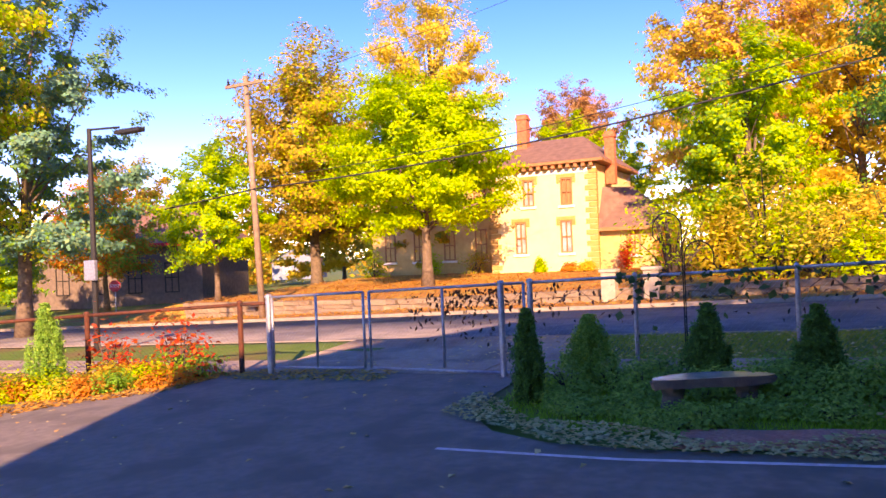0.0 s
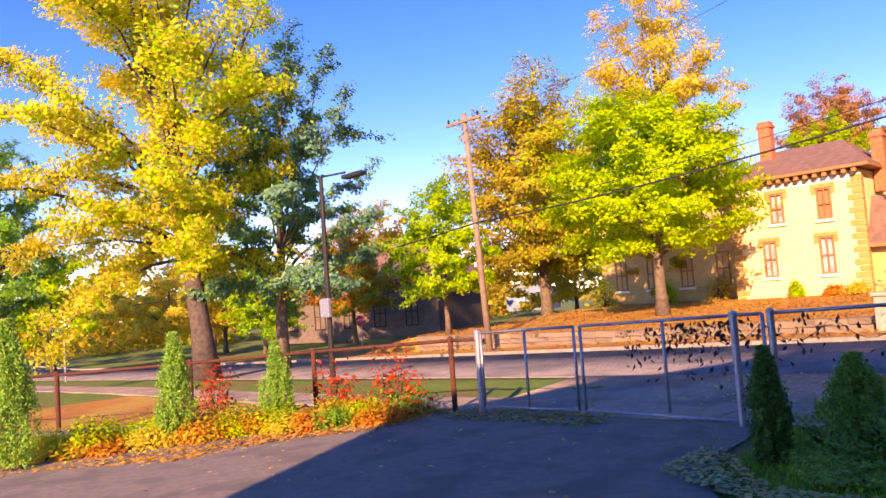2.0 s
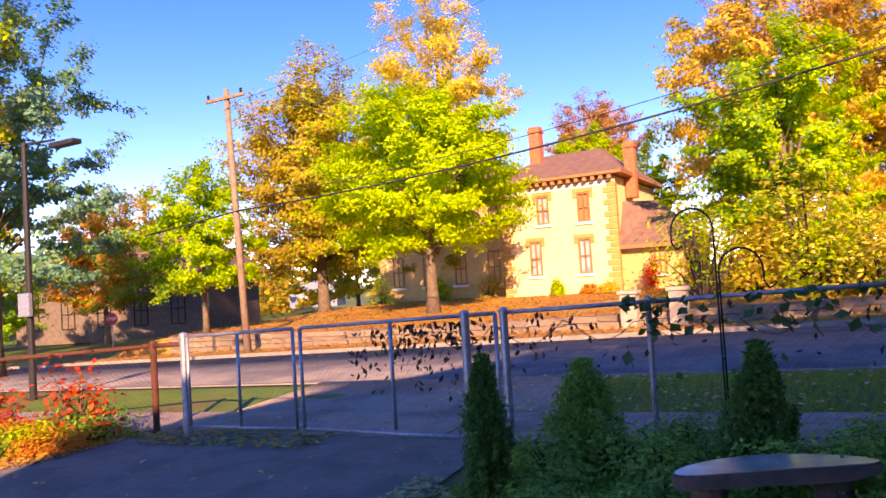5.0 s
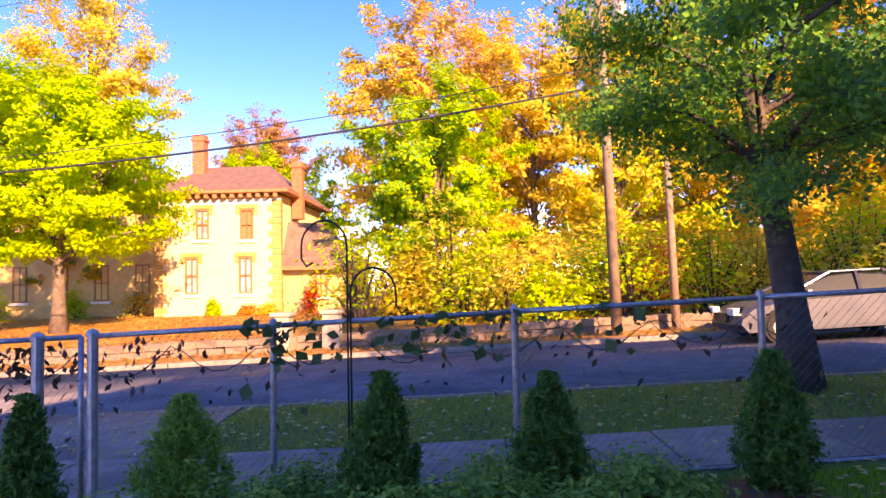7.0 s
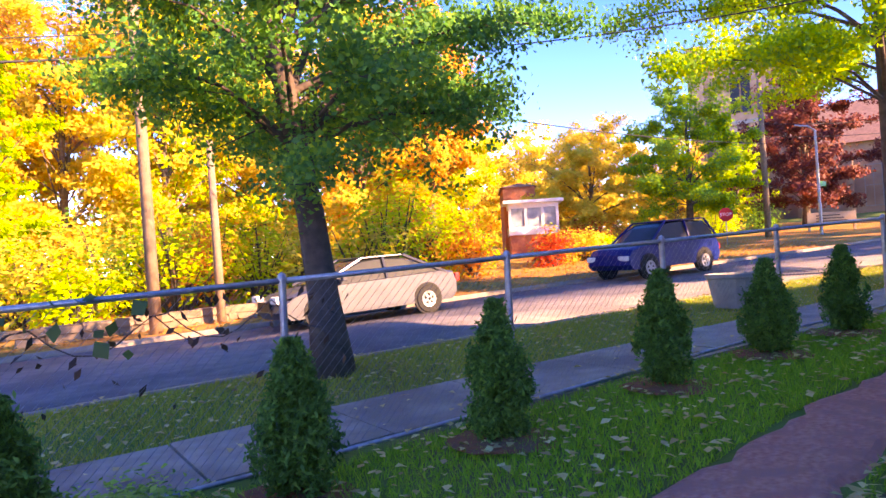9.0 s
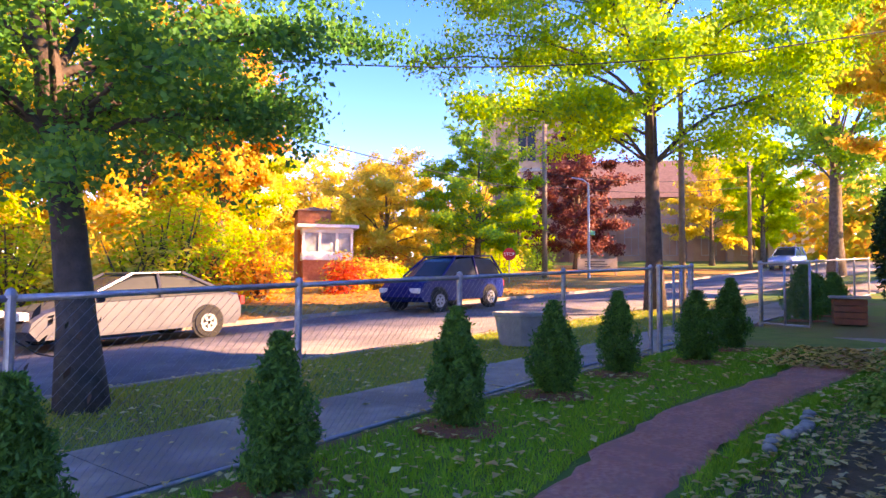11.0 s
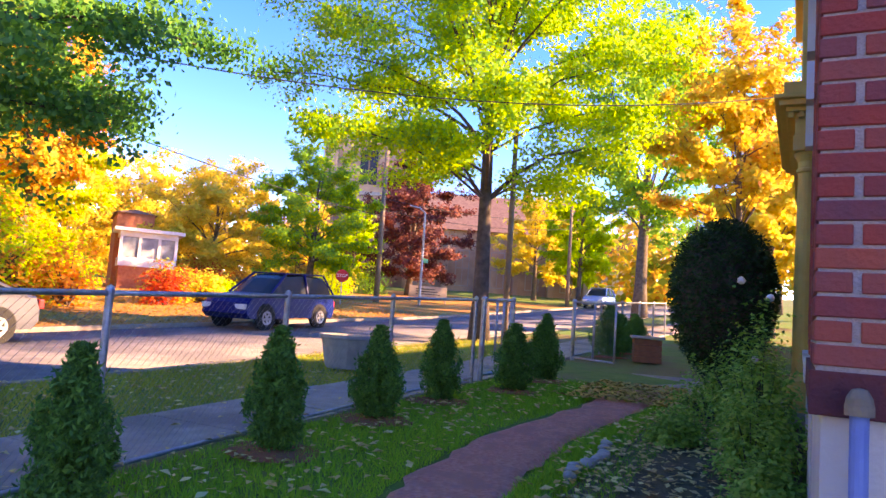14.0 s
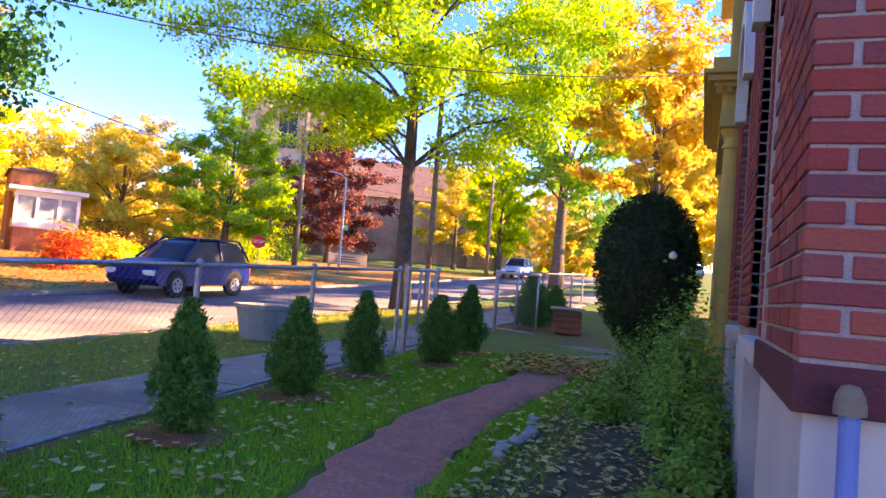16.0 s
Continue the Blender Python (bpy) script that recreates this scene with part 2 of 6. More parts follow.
L["fallengold"] = leafmat("golden fallen leaves", [(0.66, 0.36, 0.07), (0.55, 0.25, 0.05), (0.72, 0.44, 0.08), (0.40, 0.18, 0.05)], 0.2)
L["dried"] = leafmat("dried vine leaves", [(0.07, 0.035, 0.025), (0.11, 0.05, 0.03), (0.05, 0.03, 0.025), (0.15, 0.07, 0.035)], 0.2)
L["vine"] = leafmat("vine leaves", [(0.07, 0.16, 0.05), (0.10, 0.21, 0.06), (0.05, 0.12, 0.04), (0.16, 0.25, 0.08)], 0.35)
L["perennial"] = leafmat("garden foliage", [(0.12, 0.36, 0.05), (0.18, 0.45, 0.06), (0.30, 0.52, 0.08), (0.08, 0.26, 0.04)], 0.3)


# ---- building helpers ----
def thing(name, label, category, x=0, y=0, z=0, rz=0, group="", kind=""):
    ob = new(name)
    ob.matrix_world = pose(x, y, z, 0, 0, rz)
    return tagged(ob, label, category, group, kind)


def part(name, bm, material, parent=None, label="", smooth=False):
    me = bpy.data.meshes.new(name)
    bm.to_mesh(me)
    bm.free()
    me.materials.append(material)
    if smooth:
        me.shade_smooth()
    ob = new(name, me)
    ob.parent = parent
    if label:
        ob["label"] = label
    return ob


def box(bm, x0, y0, z0, x1, y1, z1, bevel=0.0, m=None):
    r = bmesh.ops.create_cube(bm, size=1.0)
    mm = Matrix.LocRotScale(((x0 + x1) / 2, (y0 + y1) / 2, (z0 + z1) / 2), None, (x1 - x0, y1 - y0, z1 - z0))
    bmesh.ops.transform(bm, matrix=mm, verts=r["verts"])
    vs = r["verts"]
    if bevel:
        es = list({e for v in vs for e in v.link_edges})
        b = bmesh.ops.bevel(bm, geom=es, offset=bevel, segments=2, affect="EDGES", profile=0.6)
        vs = list({v for f in b["faces"] for v in f.verts} | {v for v in vs if v.is_valid})
    if m is not None:
        bmesh.ops.transform(bm, matrix=m, verts=vs)
    return bm


def tube(bm, pts, radii, n=8, caps=True):
    """A tapered tube along points."""
    pts = [Vector(p) for p in pts]
    rings = []
    for i, p in enumerate(pts):
        d = (pts[min(i + 1, len(pts) - 1)] - pts[max(i - 1, 0)]).normalized()
        u = d.cross(Vector((0.31, 0.95, 0.07))).normalized()
        if u.length < 0.1:
            u = d.cross(Vector((1, 0, 0))).normalized()
        v = d.cross(u)
        rad = float(radii[i] if isinstance(radii, (list, tuple)) else radii)
        rings.append([bm.verts.new(p + rad * (math.cos(a) * u + math.sin(a) * v)) for a in [2 * math.pi * k / n for k in range(n)]])
    for a, b in zip(rings, rings[1:]):
        for k in range(n):
            bm.faces.new((a[k], a[(k + 1) % n], b[(k + 1) % n], b[k]))
    if caps:
        bm.faces.new(rings[0][::-1])
        bm.faces.new(rings[-1])
    return bm


def lathe(bm, prof, n=16, cx=0.0, cy=0.0):
    rings = [[bm.verts.new((cx + r * math.cos(2 * math.pi * k / n), cy + r * math.sin(2 * math.pi * k / n), z)) for k in range(n)] for r, z in prof]
    for a, b in zip(rings, rings[1:]):
        for k in range(n):
            bm.faces.new((a[k], a[(k + 1) % n], b[(k + 1) % n], b[k]))
    bm.faces.new(rings[0][::-1])
    bm.faces.new(rings[-1])
    return bm


def prism(bm, poly, z0, z1):
    """An upright slab over a flat outline."""
    a = [bm.verts.new((x, y, z0)) for x, y in poly]
    b = [bm.verts.new((x, y, z1)) for x, y in poly]
    n = len(poly)
    bm.faces.new(b)
    bm.faces.new(a[::-1])
    for k in range(n):
        bm.faces.new((a[k], a[(k + 1) % n], b[(k + 1) % n], b[k]))
    return bm


def raw_mesh(name, verts, faces, material, parent=None, smooth=False, label="", kind=""):
    """A mesh from number arrays; faces all have the same number of corners."""
    me = bpy.data.meshes.new(name)
    nv, (nf, k) = len(verts), faces.shape
    me.vertices.add(nv)
    me.vertices.foreach_set("co", np.asarray(verts, np.float32).ravel())
    me.loops.add(nf * k)
    me.loops.foreach_set("vertex_index", faces.astype(np.int32).ravel())
    me.polygons.add(nf)
    me.polygons.foreach_set("loop_start", np.arange(0, nf * k, k, dtype=np.int32))
    me.update(calc_edges=True)
    me.materials.append(material)
    if smooth:
        me.shade_smooth()
    ob = new(name, me)
    ob.parent = parent
    return tagged(ob, label, "", "", kind)


def leaves(name, pts, size, material, parent=None, rng=None, up=0.3, slim=0.55, kind="", label="", droop=0.0, face=None):
    """Small folded leaves at the points, each a shape of its own; face: which way most of them turn."""
    n = len(pts)
    d = rng.normal(size=(n, 3))
    d[:, 2] = d[:, 2] * 0.6 - droop
    d /= np.linalg.norm(d, axis=1)[:, None] + 1e-9
    w = rng.normal(size=(n, 3))
    w[:, 2] *= 1.0 - up
    if face is not None:
        nn = face + rng.normal(size=(n, 3)) * 0.45
        nn /= np.linalg.norm(nn, axis=1)[:, None] + 1e-9
        d = d - nn * (d * nn).sum(1)[:, None]
        d /= np.linalg.norm(d, axis=1)[:, None] + 1e-9
        w = np.cross(nn, d)
    w = np.cross(d, np.cross(w, d))
    w /= np.linalg.norm(w, axis=1)[:, None] + 1e-9
    nn = np.cross(d, w)
    s = size * rng.uniform(0.6, 1.3, size=(n, 1))
    base, tip = pts - d * s * 0.5, pts + d * s * 0.5
    l = pts + w * s * slim * 0.5 + nn * s * 0.08
    r = pts - w * s * slim * 0.5 + nn * s * 0.08
    v = np.stack([base, l, tip, r], 1).reshape(-1, 3)
    f = np.arange(n * 4).reshape(n, 4)
    return raw_mesh(name, v, f, material, parent, False, label, kind)


def sstep(a, b, v):
    t = np.clip((np.asarray(v, float) - a) / (b - a), 0, 1)
    return t * t * (3 - 2 * t)


def GR(x):
    """Height of the kerb line along the rising street."""
    x = np.asarray(x, float)
    return 0.37 + 0.039 * np.clip(x, -70, 32) + 0.055 * np.clip(x - 32, 0, 200)


def G(x):
    """Height of the yard and lawn, a little below the kerb line down the street."""
    return GR(x) - 0.12 * (1 - sstep(0, 6.5, x)) * sstep(-30, -14, x)


def GP(x):
    """Height of the pavement between lawn and verge."""
    return GR(x) - (0.12 - 0.035 * sstep(1, 4, x)) * (1 - sstep(12, 20, x)) * sstep(-30, -14, x)


def level(x, y):
    """Height across lawn, pavement and verge up to the kerb."""
    low = G(x) + (GP(x) - G(x)) * sstep(7.84, 8.04, y)
    return low + (GR(x) - low) * sstep(9.5, 11.4, y)


KERB, FAR = 11.9, 19.7       # near and far edge of the carriageway
WALL_Y = 21.7


def H(x, y):
    """Ground height anywhere."""
    x, y = np.asarray(x, float), np.asarray(y, float)
    z = level(x, y)
    z = z - 0.13 * ((y > KERB) & (y < FAR))
    lawn = sstep(-31, -26, x) * (1 - sstep(4.5, 9.0, x))
    rise = sstep(WALL_Y + 0.1, WALL_Y + 0.35, y)
    up = 0.35 + 0.012 * x + (y - WALL_Y) * 0.03 - z
    z = z + lawn * rise * np.clip(up, 0.0, 1.3)
    wood = sstep(8, 14, x) * sstep(22, 40, y)
    return z + wood * 0.5 + 0.0 * y

# ---- ground ----
xs = np.unique(np.concatenate([np.linspace(-400, -80, 9), np.linspace(-80, -34, 16), np.linspace(-34, 45, 120), np.linspace(45, 120, 26), np.linspace(120, 600, 10)]))
ys = np.unique(np.concatenate([np.linspace(-300, -30, 8), np.linspace(-30, 11.5, 46), [7.82, 7.95, 8.06, 9.5, KERB - 0.001, KERB + 0.001, FAR - 0.001, FAR + 0.001], np.linspace(12.2, 19.4, 6), np.linspace(20, 24, 22), np.linspace(24.5, 70, 50), np.linspace(75, 600, 14)]))
gx, gy = np.meshgrid(xs, ys)
gz = H(gx, gy)
bumpy = np.sin(gx * 1.7 + 0.6 * gy) * np.sin(gy * 1.3 - 0.4 * gx) * 0.018
gz = gz + bumpy * ((gy < KERB - 0.5) | (gy > FAR + 0.5)) - 0.02
ny, nx = gx.shape
idx = np.arange(nx * ny).reshape(ny, nx)
quads = np.stack([idx[:-1, :-1], idx[:-1, 1:], idx[1:, 1:], idx[1:, :-1]], -1).reshape(-1, 4)
ground = raw_mesh("ground", np.stack([gx, gy, gz], -1).reshape(-1, 3), quads, M["ground"], kind="structure", label="sloping lawn and soil with autumn leaves")
ground["category"] = "ground"
ground.data.materials.append(M["litter"])
cx, cy = gx[:-1, :-1].ravel(), gy[:-1, :-1].ravel()
lit = (((cy > FAR) & (cx > -30) & (cx < 60) & (cy < 60)) | ((cx < -8.9) & (cx > -26) & (cy < 7.9) & (cy > -12))).astype(np.int32)
ground.data.polygons.foreach_set("material_index", lit)


def strip(name, label, x0, x1, y0, y1, lift, material, step=3.0, thick=0.1, category="road"):
    """A slab that follows the slope of the street."""
    n = max(2, int((x1 - x0) / step))
    px = np.linspace(x0, x1, n + 1)
    v = []
    for x in px:
        za, zb = [float(level(x, y)) + lift for y in (y0, y1)]
        v += [(x, y0, za - thick), (x, y0, za), (x, y1, zb), (x, y1, zb - thick)]
    f = []
    for i in range(n):
        a, b = 4 * i, 4 * i + 4
        for k in range(4):
            f.append((a + k, b + k, b + (k + 1) % 4, a + (k + 1) % 4))
    f += [(3, 2, 1, 0), (4 * n, 4 * n + 1, 4 * n + 2, 4 * n + 3)]
    ob = raw_mesh(name, np.array(v), np.array(f), material, kind="structure", label=label)
    ob["category"] = category
    return ob


strip("road", "grey asphalt street with worn surface", -250, 260, KERB + 0.15, FAR - 0.15, -0.115, M["road"], 4.0)
strip("kerb_near", "pale concrete kerb", -250, 260, KERB, KERB + 0.15, 0.004, M["kerb"], 3.0, 0.25, "kerb")
strip("kerb_far", "pale concrete kerb with fallen leaves", -250, 260, FAR - 0.15, FAR, 0.004, M["kerb"], 3.0, 0.25, "kerb")
strip("driveway_apron", "cracked concrete driveway apron", -9.4, -3.6, 9.6, KERB, 0.012, M["concrete"], 2.0, 0.1, "driveway")

# asphalt yard, cut round the planted bed
yard_poly = [(-40, -12), (2.6, -12), (2.6, 4.3), (0.5, 4.36), (-1.2, 4.3), (-2.1, 4.36), (-2.85, 4.7), (-3.4, 5.4), (-3.6, 6.6), (-3.7, 8.1), (-9.1, 8.1), (-9.6, 6.9), (-10.4, 4.6), (-11.2, 3.0), (-12.5, 1.6), (-16, -0.8), (-22, -4), (-40, -7)]
bm = bmesh.new()
vs = [bm.verts.new((x, y, float(G(x)) + 0.012)) for x, y in yard_poly]
bmesh.ops.triangulate(bm, faces=[bm.faces.new(vs)])
tagged(part("driveway", bm, M["asphalt"]), "dark asphalt driveway with cracks and fallen leaves", "driveway", kind="structure")
bm = bmesh.new()
for (xa, ya), (xb, yb) in zip([(-3.12, 3.92), (-1.35, 3.92), (0.3, 4.1)], [(-1.35, 3.92), (0.3, 4.1), (2.4, 4.2)]):
    q = [bm.verts.new((x, y + o, float(G(x)) + 0.016)) for x, y, o in ((xa, ya, 0), (xb, yb, 0), (xb, yb, 0.07), (xa, ya, 0.07))]
    bm.faces.new(q)
tagged(part("painted_line", bm, M["line"]), "worn white painted line on the asphalt", "line", kind="structure")

# garden path of red gravel
cl = [(-1.0, 4.78), (0.6, 4.96), (2.2, 5.1), (3.85, 5.26), (5.4, 5.52), (7.4, 5.66), (9.7, 5.44), (11.9, 5.4)]
bm = bmesh.new()
row = None
rngp = random.Random(4)
for i in range(57):
    u = i / 56 * (len(cl) - 1)
    k = min(int(u), len(cl) - 2)
    a, b = Vector(cl[k]), Vector(cl[k + 1])
    p = a.lerp(b, u - k)
    w = 0.38 + rngp.uniform(-0.06, 0.06)
    z = float(G(p.x)) + 0.02
    now = [bm.verts.new((p.x, p.y - w, z - 0.03)), bm.verts.new((p.x, p.y - w * 0.8, z)), bm.verts.new((p.x, p.y + w * 0.8, z)), bm.verts.new((p.x, p.y + w, z - 0.03))]
    if row:
        for j in range(3):
            bm.faces.new((row[j], now[j], now[j + 1], row[j + 1]))
    row = now
tagged(part("garden_path", bm, M["path"]), "winding path of red crushed gravel", "path", kind="structure")
strip("entrance_walk", "plain concrete entrance walk", 12.2, 14.6, 3.4, 8.0, 0.015, M["concrete"], 1.2, 0.1, "pavement")
strip("garden_soil", "dark garden soil with dead leaves", 3.2, 12.1, 3.2, 4.75, 0.006, M["soil"], 1.0, 0.05, "ground")

# public pavement, slab by slab
pavement = thing("pavement", "cracked grey concrete pavement slabs beside the fence", "pavement", kind="structure")
slab_n = 0
x = -60.0
while x < 60:
    bm = bmesh.new()
    L1 = 1.5
    z0, z1 = float(GP(x)), float(GP(x + L1 - 0.02))
    off = rngp.uniform(-0.006, 0.008)
    co = [(x, 8.05), (x + L1 - 0.02, 8.05), (x + L1 - 0.02, 9.5), (x, 9.5)]
    top = [bm.verts.new((a, b, (z0 if a == x else z1) + 0.022 + off)) for a, b in co]
    bot = [bm.verts.new((a, b, (z0 if a == x else z1) - 0.06)) for a, b in co]
    bm.faces.new(top)
    for k in range(4):
        bm.faces.new((bot[k], bot[(k + 1) % 4], top[(k + 1) % 4], top[k]))
    part("slab", bm, M["concrete"], pavement)
    x += L1

# ---- the brick building behind and beside the camera ----
BX, BY = 3.05, 3.19          # corner of the front wing
brick_building = thing("brick_building", "red brick building with pale foundation and ochre porch", "building", kind="structure")
bm = bmesh.new()
box(bm, BX - 0.003, -5.0, 1.62, 4.55, BY + 0.003, 7.3)
box(bm, 4.55, -5.0, 1.62, 10.2, BY - 0.30, 7.3)
box(bm, 6.1, BY - 0.3, 1.62, 7.4, BY - 0.04, 7.3)
box(bm, 8.9, BY - 0.3, 1.62, 10.2, BY - 0.04, 7.3)
box(bm, 4.55, BY - 0.3, 4.9, 10.2, BY - 0.04, 7.3)
box(bm, 10.2, -5.0, 1.62, 14.4, 2.0, 7.3)
box(bm, 14.4, -5.0, 1.62, 30, 2.0, 5.2)
part("wall", bm, M["mortar"], brick_building)
bm = bmesh.new()
box(bm, BX + 0.012, -5.0, -0.3, 4.55, BY - 0.012, 1.62, 0.008)
box(bm, 4.55, -5.0, -0.3, 10.2, BY - 0.15, 1.62, 0.008)
box(bm, 6.1, -4.0, -0.3, 7.4, BY - 0.02, 1.615, 0.008)
box(bm, 8.9, -4.0, -0.3, 10.2, BY - 0.02, 1.615, 0.008)
box(bm, 10.2, -5.0, -0.3, 30, 2.02, 1.62, 0.008)
part("foundation", bm, M["foundation"], brick_building, "pale painted foundation")
bm = bmesh.new()
prism(bm, [(-3.45, -5.0), (2.1, -15.0), (14.0, -15.0), (14.0, -5.0)], -0.6, 6.2)
part("rear_wall", bm, M["redbrick"], brick_building)
bm = bmesh.new()
e = [bm.verts.new(p) for p in ((2.0, -15.3, 6.2), (14.3, -15.3, 6.2), (14.3, -4.8, 6.2), (-3.6, -4.8, 6.2))]
r1, r2 = bm.verts.new((8.0, -10, 14.2)), bm.verts.new((9.0, -10, 14.2))
for f in ((e[0], e[1], r2, r1), (e[1], e[2], r2), (e[2], e[3], r1, r2), (e[3], e[0], r1), (e[3], e[2], e[1], e[0])):
    bm.faces.new(f)
part("roof", bm, M["shingle"], brick_building)
bm = bmesh.new()
box(bm, BX - 0.25, -5.0, 7.3, 14.7, BY + 0.25, 7.55, 0.03)
box(bm, 14.7, -5.0, 5.2, 30.3, 2.3, 5.4, 0.03)
part("cornice", bm, M["yellowpaint"], brick_building)

# ---- trees ----
def facing(pts, centre, r):
    """Leaves turn outwards from the crown and up to the light."""
    f = (pts - centre) / r
    f /= np.linalg.norm(f, axis=1)[:, None] + 1e-6
    return f * 0.8 + np.array([0.0, 0.0, 0.45])


def tree(name, label, x, y, crown, rad, leaf, material, n=7000, trunk=0.3, bark=None, lean=(0, 0), seed=1, clusters=60, up=0.2, hollow=0.45, base=None, second=None, slim=0.6, limbs=9, spread=0.125, bare=None, category="tree", group="", fork=0.35):
    """A trunk with limbs that reach into a crown of leaf sprays. crown: centre above the ground point, rad: half sizes."""
    rng = np.random.default_rng(seed)
    rr = random.Random(seed)
    n, leaf = int(n * 3.7), leaf * 0.66
    z0 = float(H(x, y)) - 0.1 if base is None else base
    ob = thing(name, label, category, x, y, z0, group=group)
    c, r = np.array(crown, float), np.array(rad, float)
    cz = c[2] - z0
    top = Vector((lean[0] + (c[0] - x), lean[1] + (c[1] - y), cz + r[2] * 0.55))
    bm = bmesh.new()
    pts, rads = [], []
    for i in range(9):
        u = i / 8
        pts.append(Vector((top.x * u ** 1.3 + rr.uniform(-0.05, 0.05) * u, top.y * u ** 1.3 + rr.uniform(-0.05, 0.05) * u, top.z * u)))
        rads.append(trunk * ((1.28 if i == 0 else 0.95) * (1 - 0.85 * u)))
    tube(bm, pts, rads, 10)
    part("trunk", bm, bark or M["bark"], ob, smooth=True)
    # limbs reach for points spread over the crown, twigs leave them, leaves sit along the twigs
    count = max(24, int(clusters * 0.46))
    centre = np.array([c[0] - x, c[1] - y, cz])
    lobe = rng.normal(size=(9, 3))
    lobe /= np.linalg.norm(lobe, axis=1)[:, None]
    mean = float(r.mean())
    wood = bmesh.new()
    sites, heads = [], []
    for k in range(count):
        hgt = 1 - 1.84 * (k + 0.5) / count
        ang = k * 2.39996 + rr.uniform(-0.3, 0.3)
        ring = math.sqrt(max(0.0, 1 - hgt * hgt))
        p = np.array([ring * math.cos(ang), ring * math.sin(ang), hgt])
        near = float((lobe @ p).max())
        p = p * rr.uniform(0.82, 1.08) * (0.80 + 0.28 * min(1.0, max(0.0, (near - 0.45) / 0.5)))
        p[:2] *= 1.0 - 0.25 * max(p[2], 0)
        tip = Vector(centre + p * r)
        u = rr.uniform(fork, 0.85)
        if tip.z < top.z * u + 0.15 * r[2]:
            u = max(fork * 0.85, min(u, tip.z / top.z - 0.12))
        s = Vector((top.x * u ** 1.3, top.y * u ** 1.3, top.z * u))
        mid = s.lerp(tip, 0.5) + Vector((rr.uniform(-0.07, 0.07), rr.uniform(-0.07, 0.07), 0.1)) * mean
        w = trunk * (0.34 if k % 3 == 0 else 0.2) * (1.15 - u)
        bend = [s, s.lerp(mid, 0.5) + Vector((0, 0, 0.025)) * mean, mid, mid.lerp(tip, 0.55) + Vector((0, 0, 0.03)) * mean, tip]
        tube(wood, bend, [w, w * 0.8, w * 0.6, w * 0.36, w * 0.12], 6, False)
        d = (tip - s).normalized()
        for j in range(11):
            v = 0.28 + 0.72 * (j + rr.random()) / 11
            seg = min(3, int(v * 4))
            a = bend[seg].lerp(bend[seg + 1], v * 4 - seg)
            side = Vector((rr.gauss(0, 1), rr.gauss(0, 1), rr.gauss(0, 0.55))).normalized()
            e = a + (d * 0.55 + side * 0.85) * mean * spread * 2.1 * rr.uniform(0.6, 1.2) * (1.15 - 0.45 * v)
            sites.append(a)
            heads.append(e)
            if j % 2 == 0:
                tube(wood, [a, e], [w * 0.2, w * 0.06], 4, False)
    part("branching", wood, bark or M["bark"], ob, smooth=True)
    sites, heads = np.array(sites), np.array(heads)
    pick = rng.choice(len(sites), n, p=(lambda q: q / q.sum())(rng.uniform(0.35, 1.3, len(sites))))
    v = rng.uniform(0.08, 1.08, (n, 1))
    pts = sites[pick] + (heads[pick] - sites[pick]) * v
    pts = pts + np.clip(rng.normal(size=(n, 3)), -1.8, 1.8) * mean * spread * 0.36 * np.array([1, 1, 0.6])
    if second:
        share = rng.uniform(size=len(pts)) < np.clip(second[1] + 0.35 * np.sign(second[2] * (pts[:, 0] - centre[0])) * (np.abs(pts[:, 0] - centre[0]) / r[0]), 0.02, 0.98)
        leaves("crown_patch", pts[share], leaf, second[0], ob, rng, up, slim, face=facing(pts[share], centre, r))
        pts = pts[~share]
    leaves("crown", pts, leaf, material, ob, rng, up, slim, face=facing(pts, centre, r))
    return ob


def shrub(name, label, x, y, rad, leaf, material, n=900, seed=1, base=None, category="shrub", group=""):
    """A low mound of leafy sprays on thin stems."""
    rng = np.random.default_rng(seed)
    z0 = float(H(x, y)) if base is None else base
    ob = thing(name, label, category, x, y, z0, group=group)
    r = np.array(rad, float)
    k = 22
    cc = rng.normal(size=(k, 3))
    cc /= np.linalg.norm(cc, axis=1)[:, None]
    cc[:, 2] = np.abs(cc[:, 2])
    cc *= rng.uniform(0.45, 0.9, (k, 1)) * r * np.array([1, 1, 1.5])
    cc[:, 2] += 0.15 * r[2]
    bm = bmesh.new()
    for p in cc:
        tube(bm, [(p[0] * 0.15, p[1] * 0.15, -0.03), (p[0] * 0.55, p[1] * 0.55, p[2] * 0.6), p], [0.03 * r[0], 0.02 * r[0], 0.006 * r[0]], 5, False)
    part("stem", bm, M["bark_dark"], ob)
    pts = np.repeat(cc, n // k, 0)
    pts = pts + rng.normal(size=pts.shape) * r * 0.24
    pts[:, 2] = np.maximum(pts[:, 2], 0.03)
    leaves("foliage", pts, leaf, material, ob, rng, 0.3, 0.5, face=facing(pts, np.array([0, 0, 0.0]), r))
    return ob


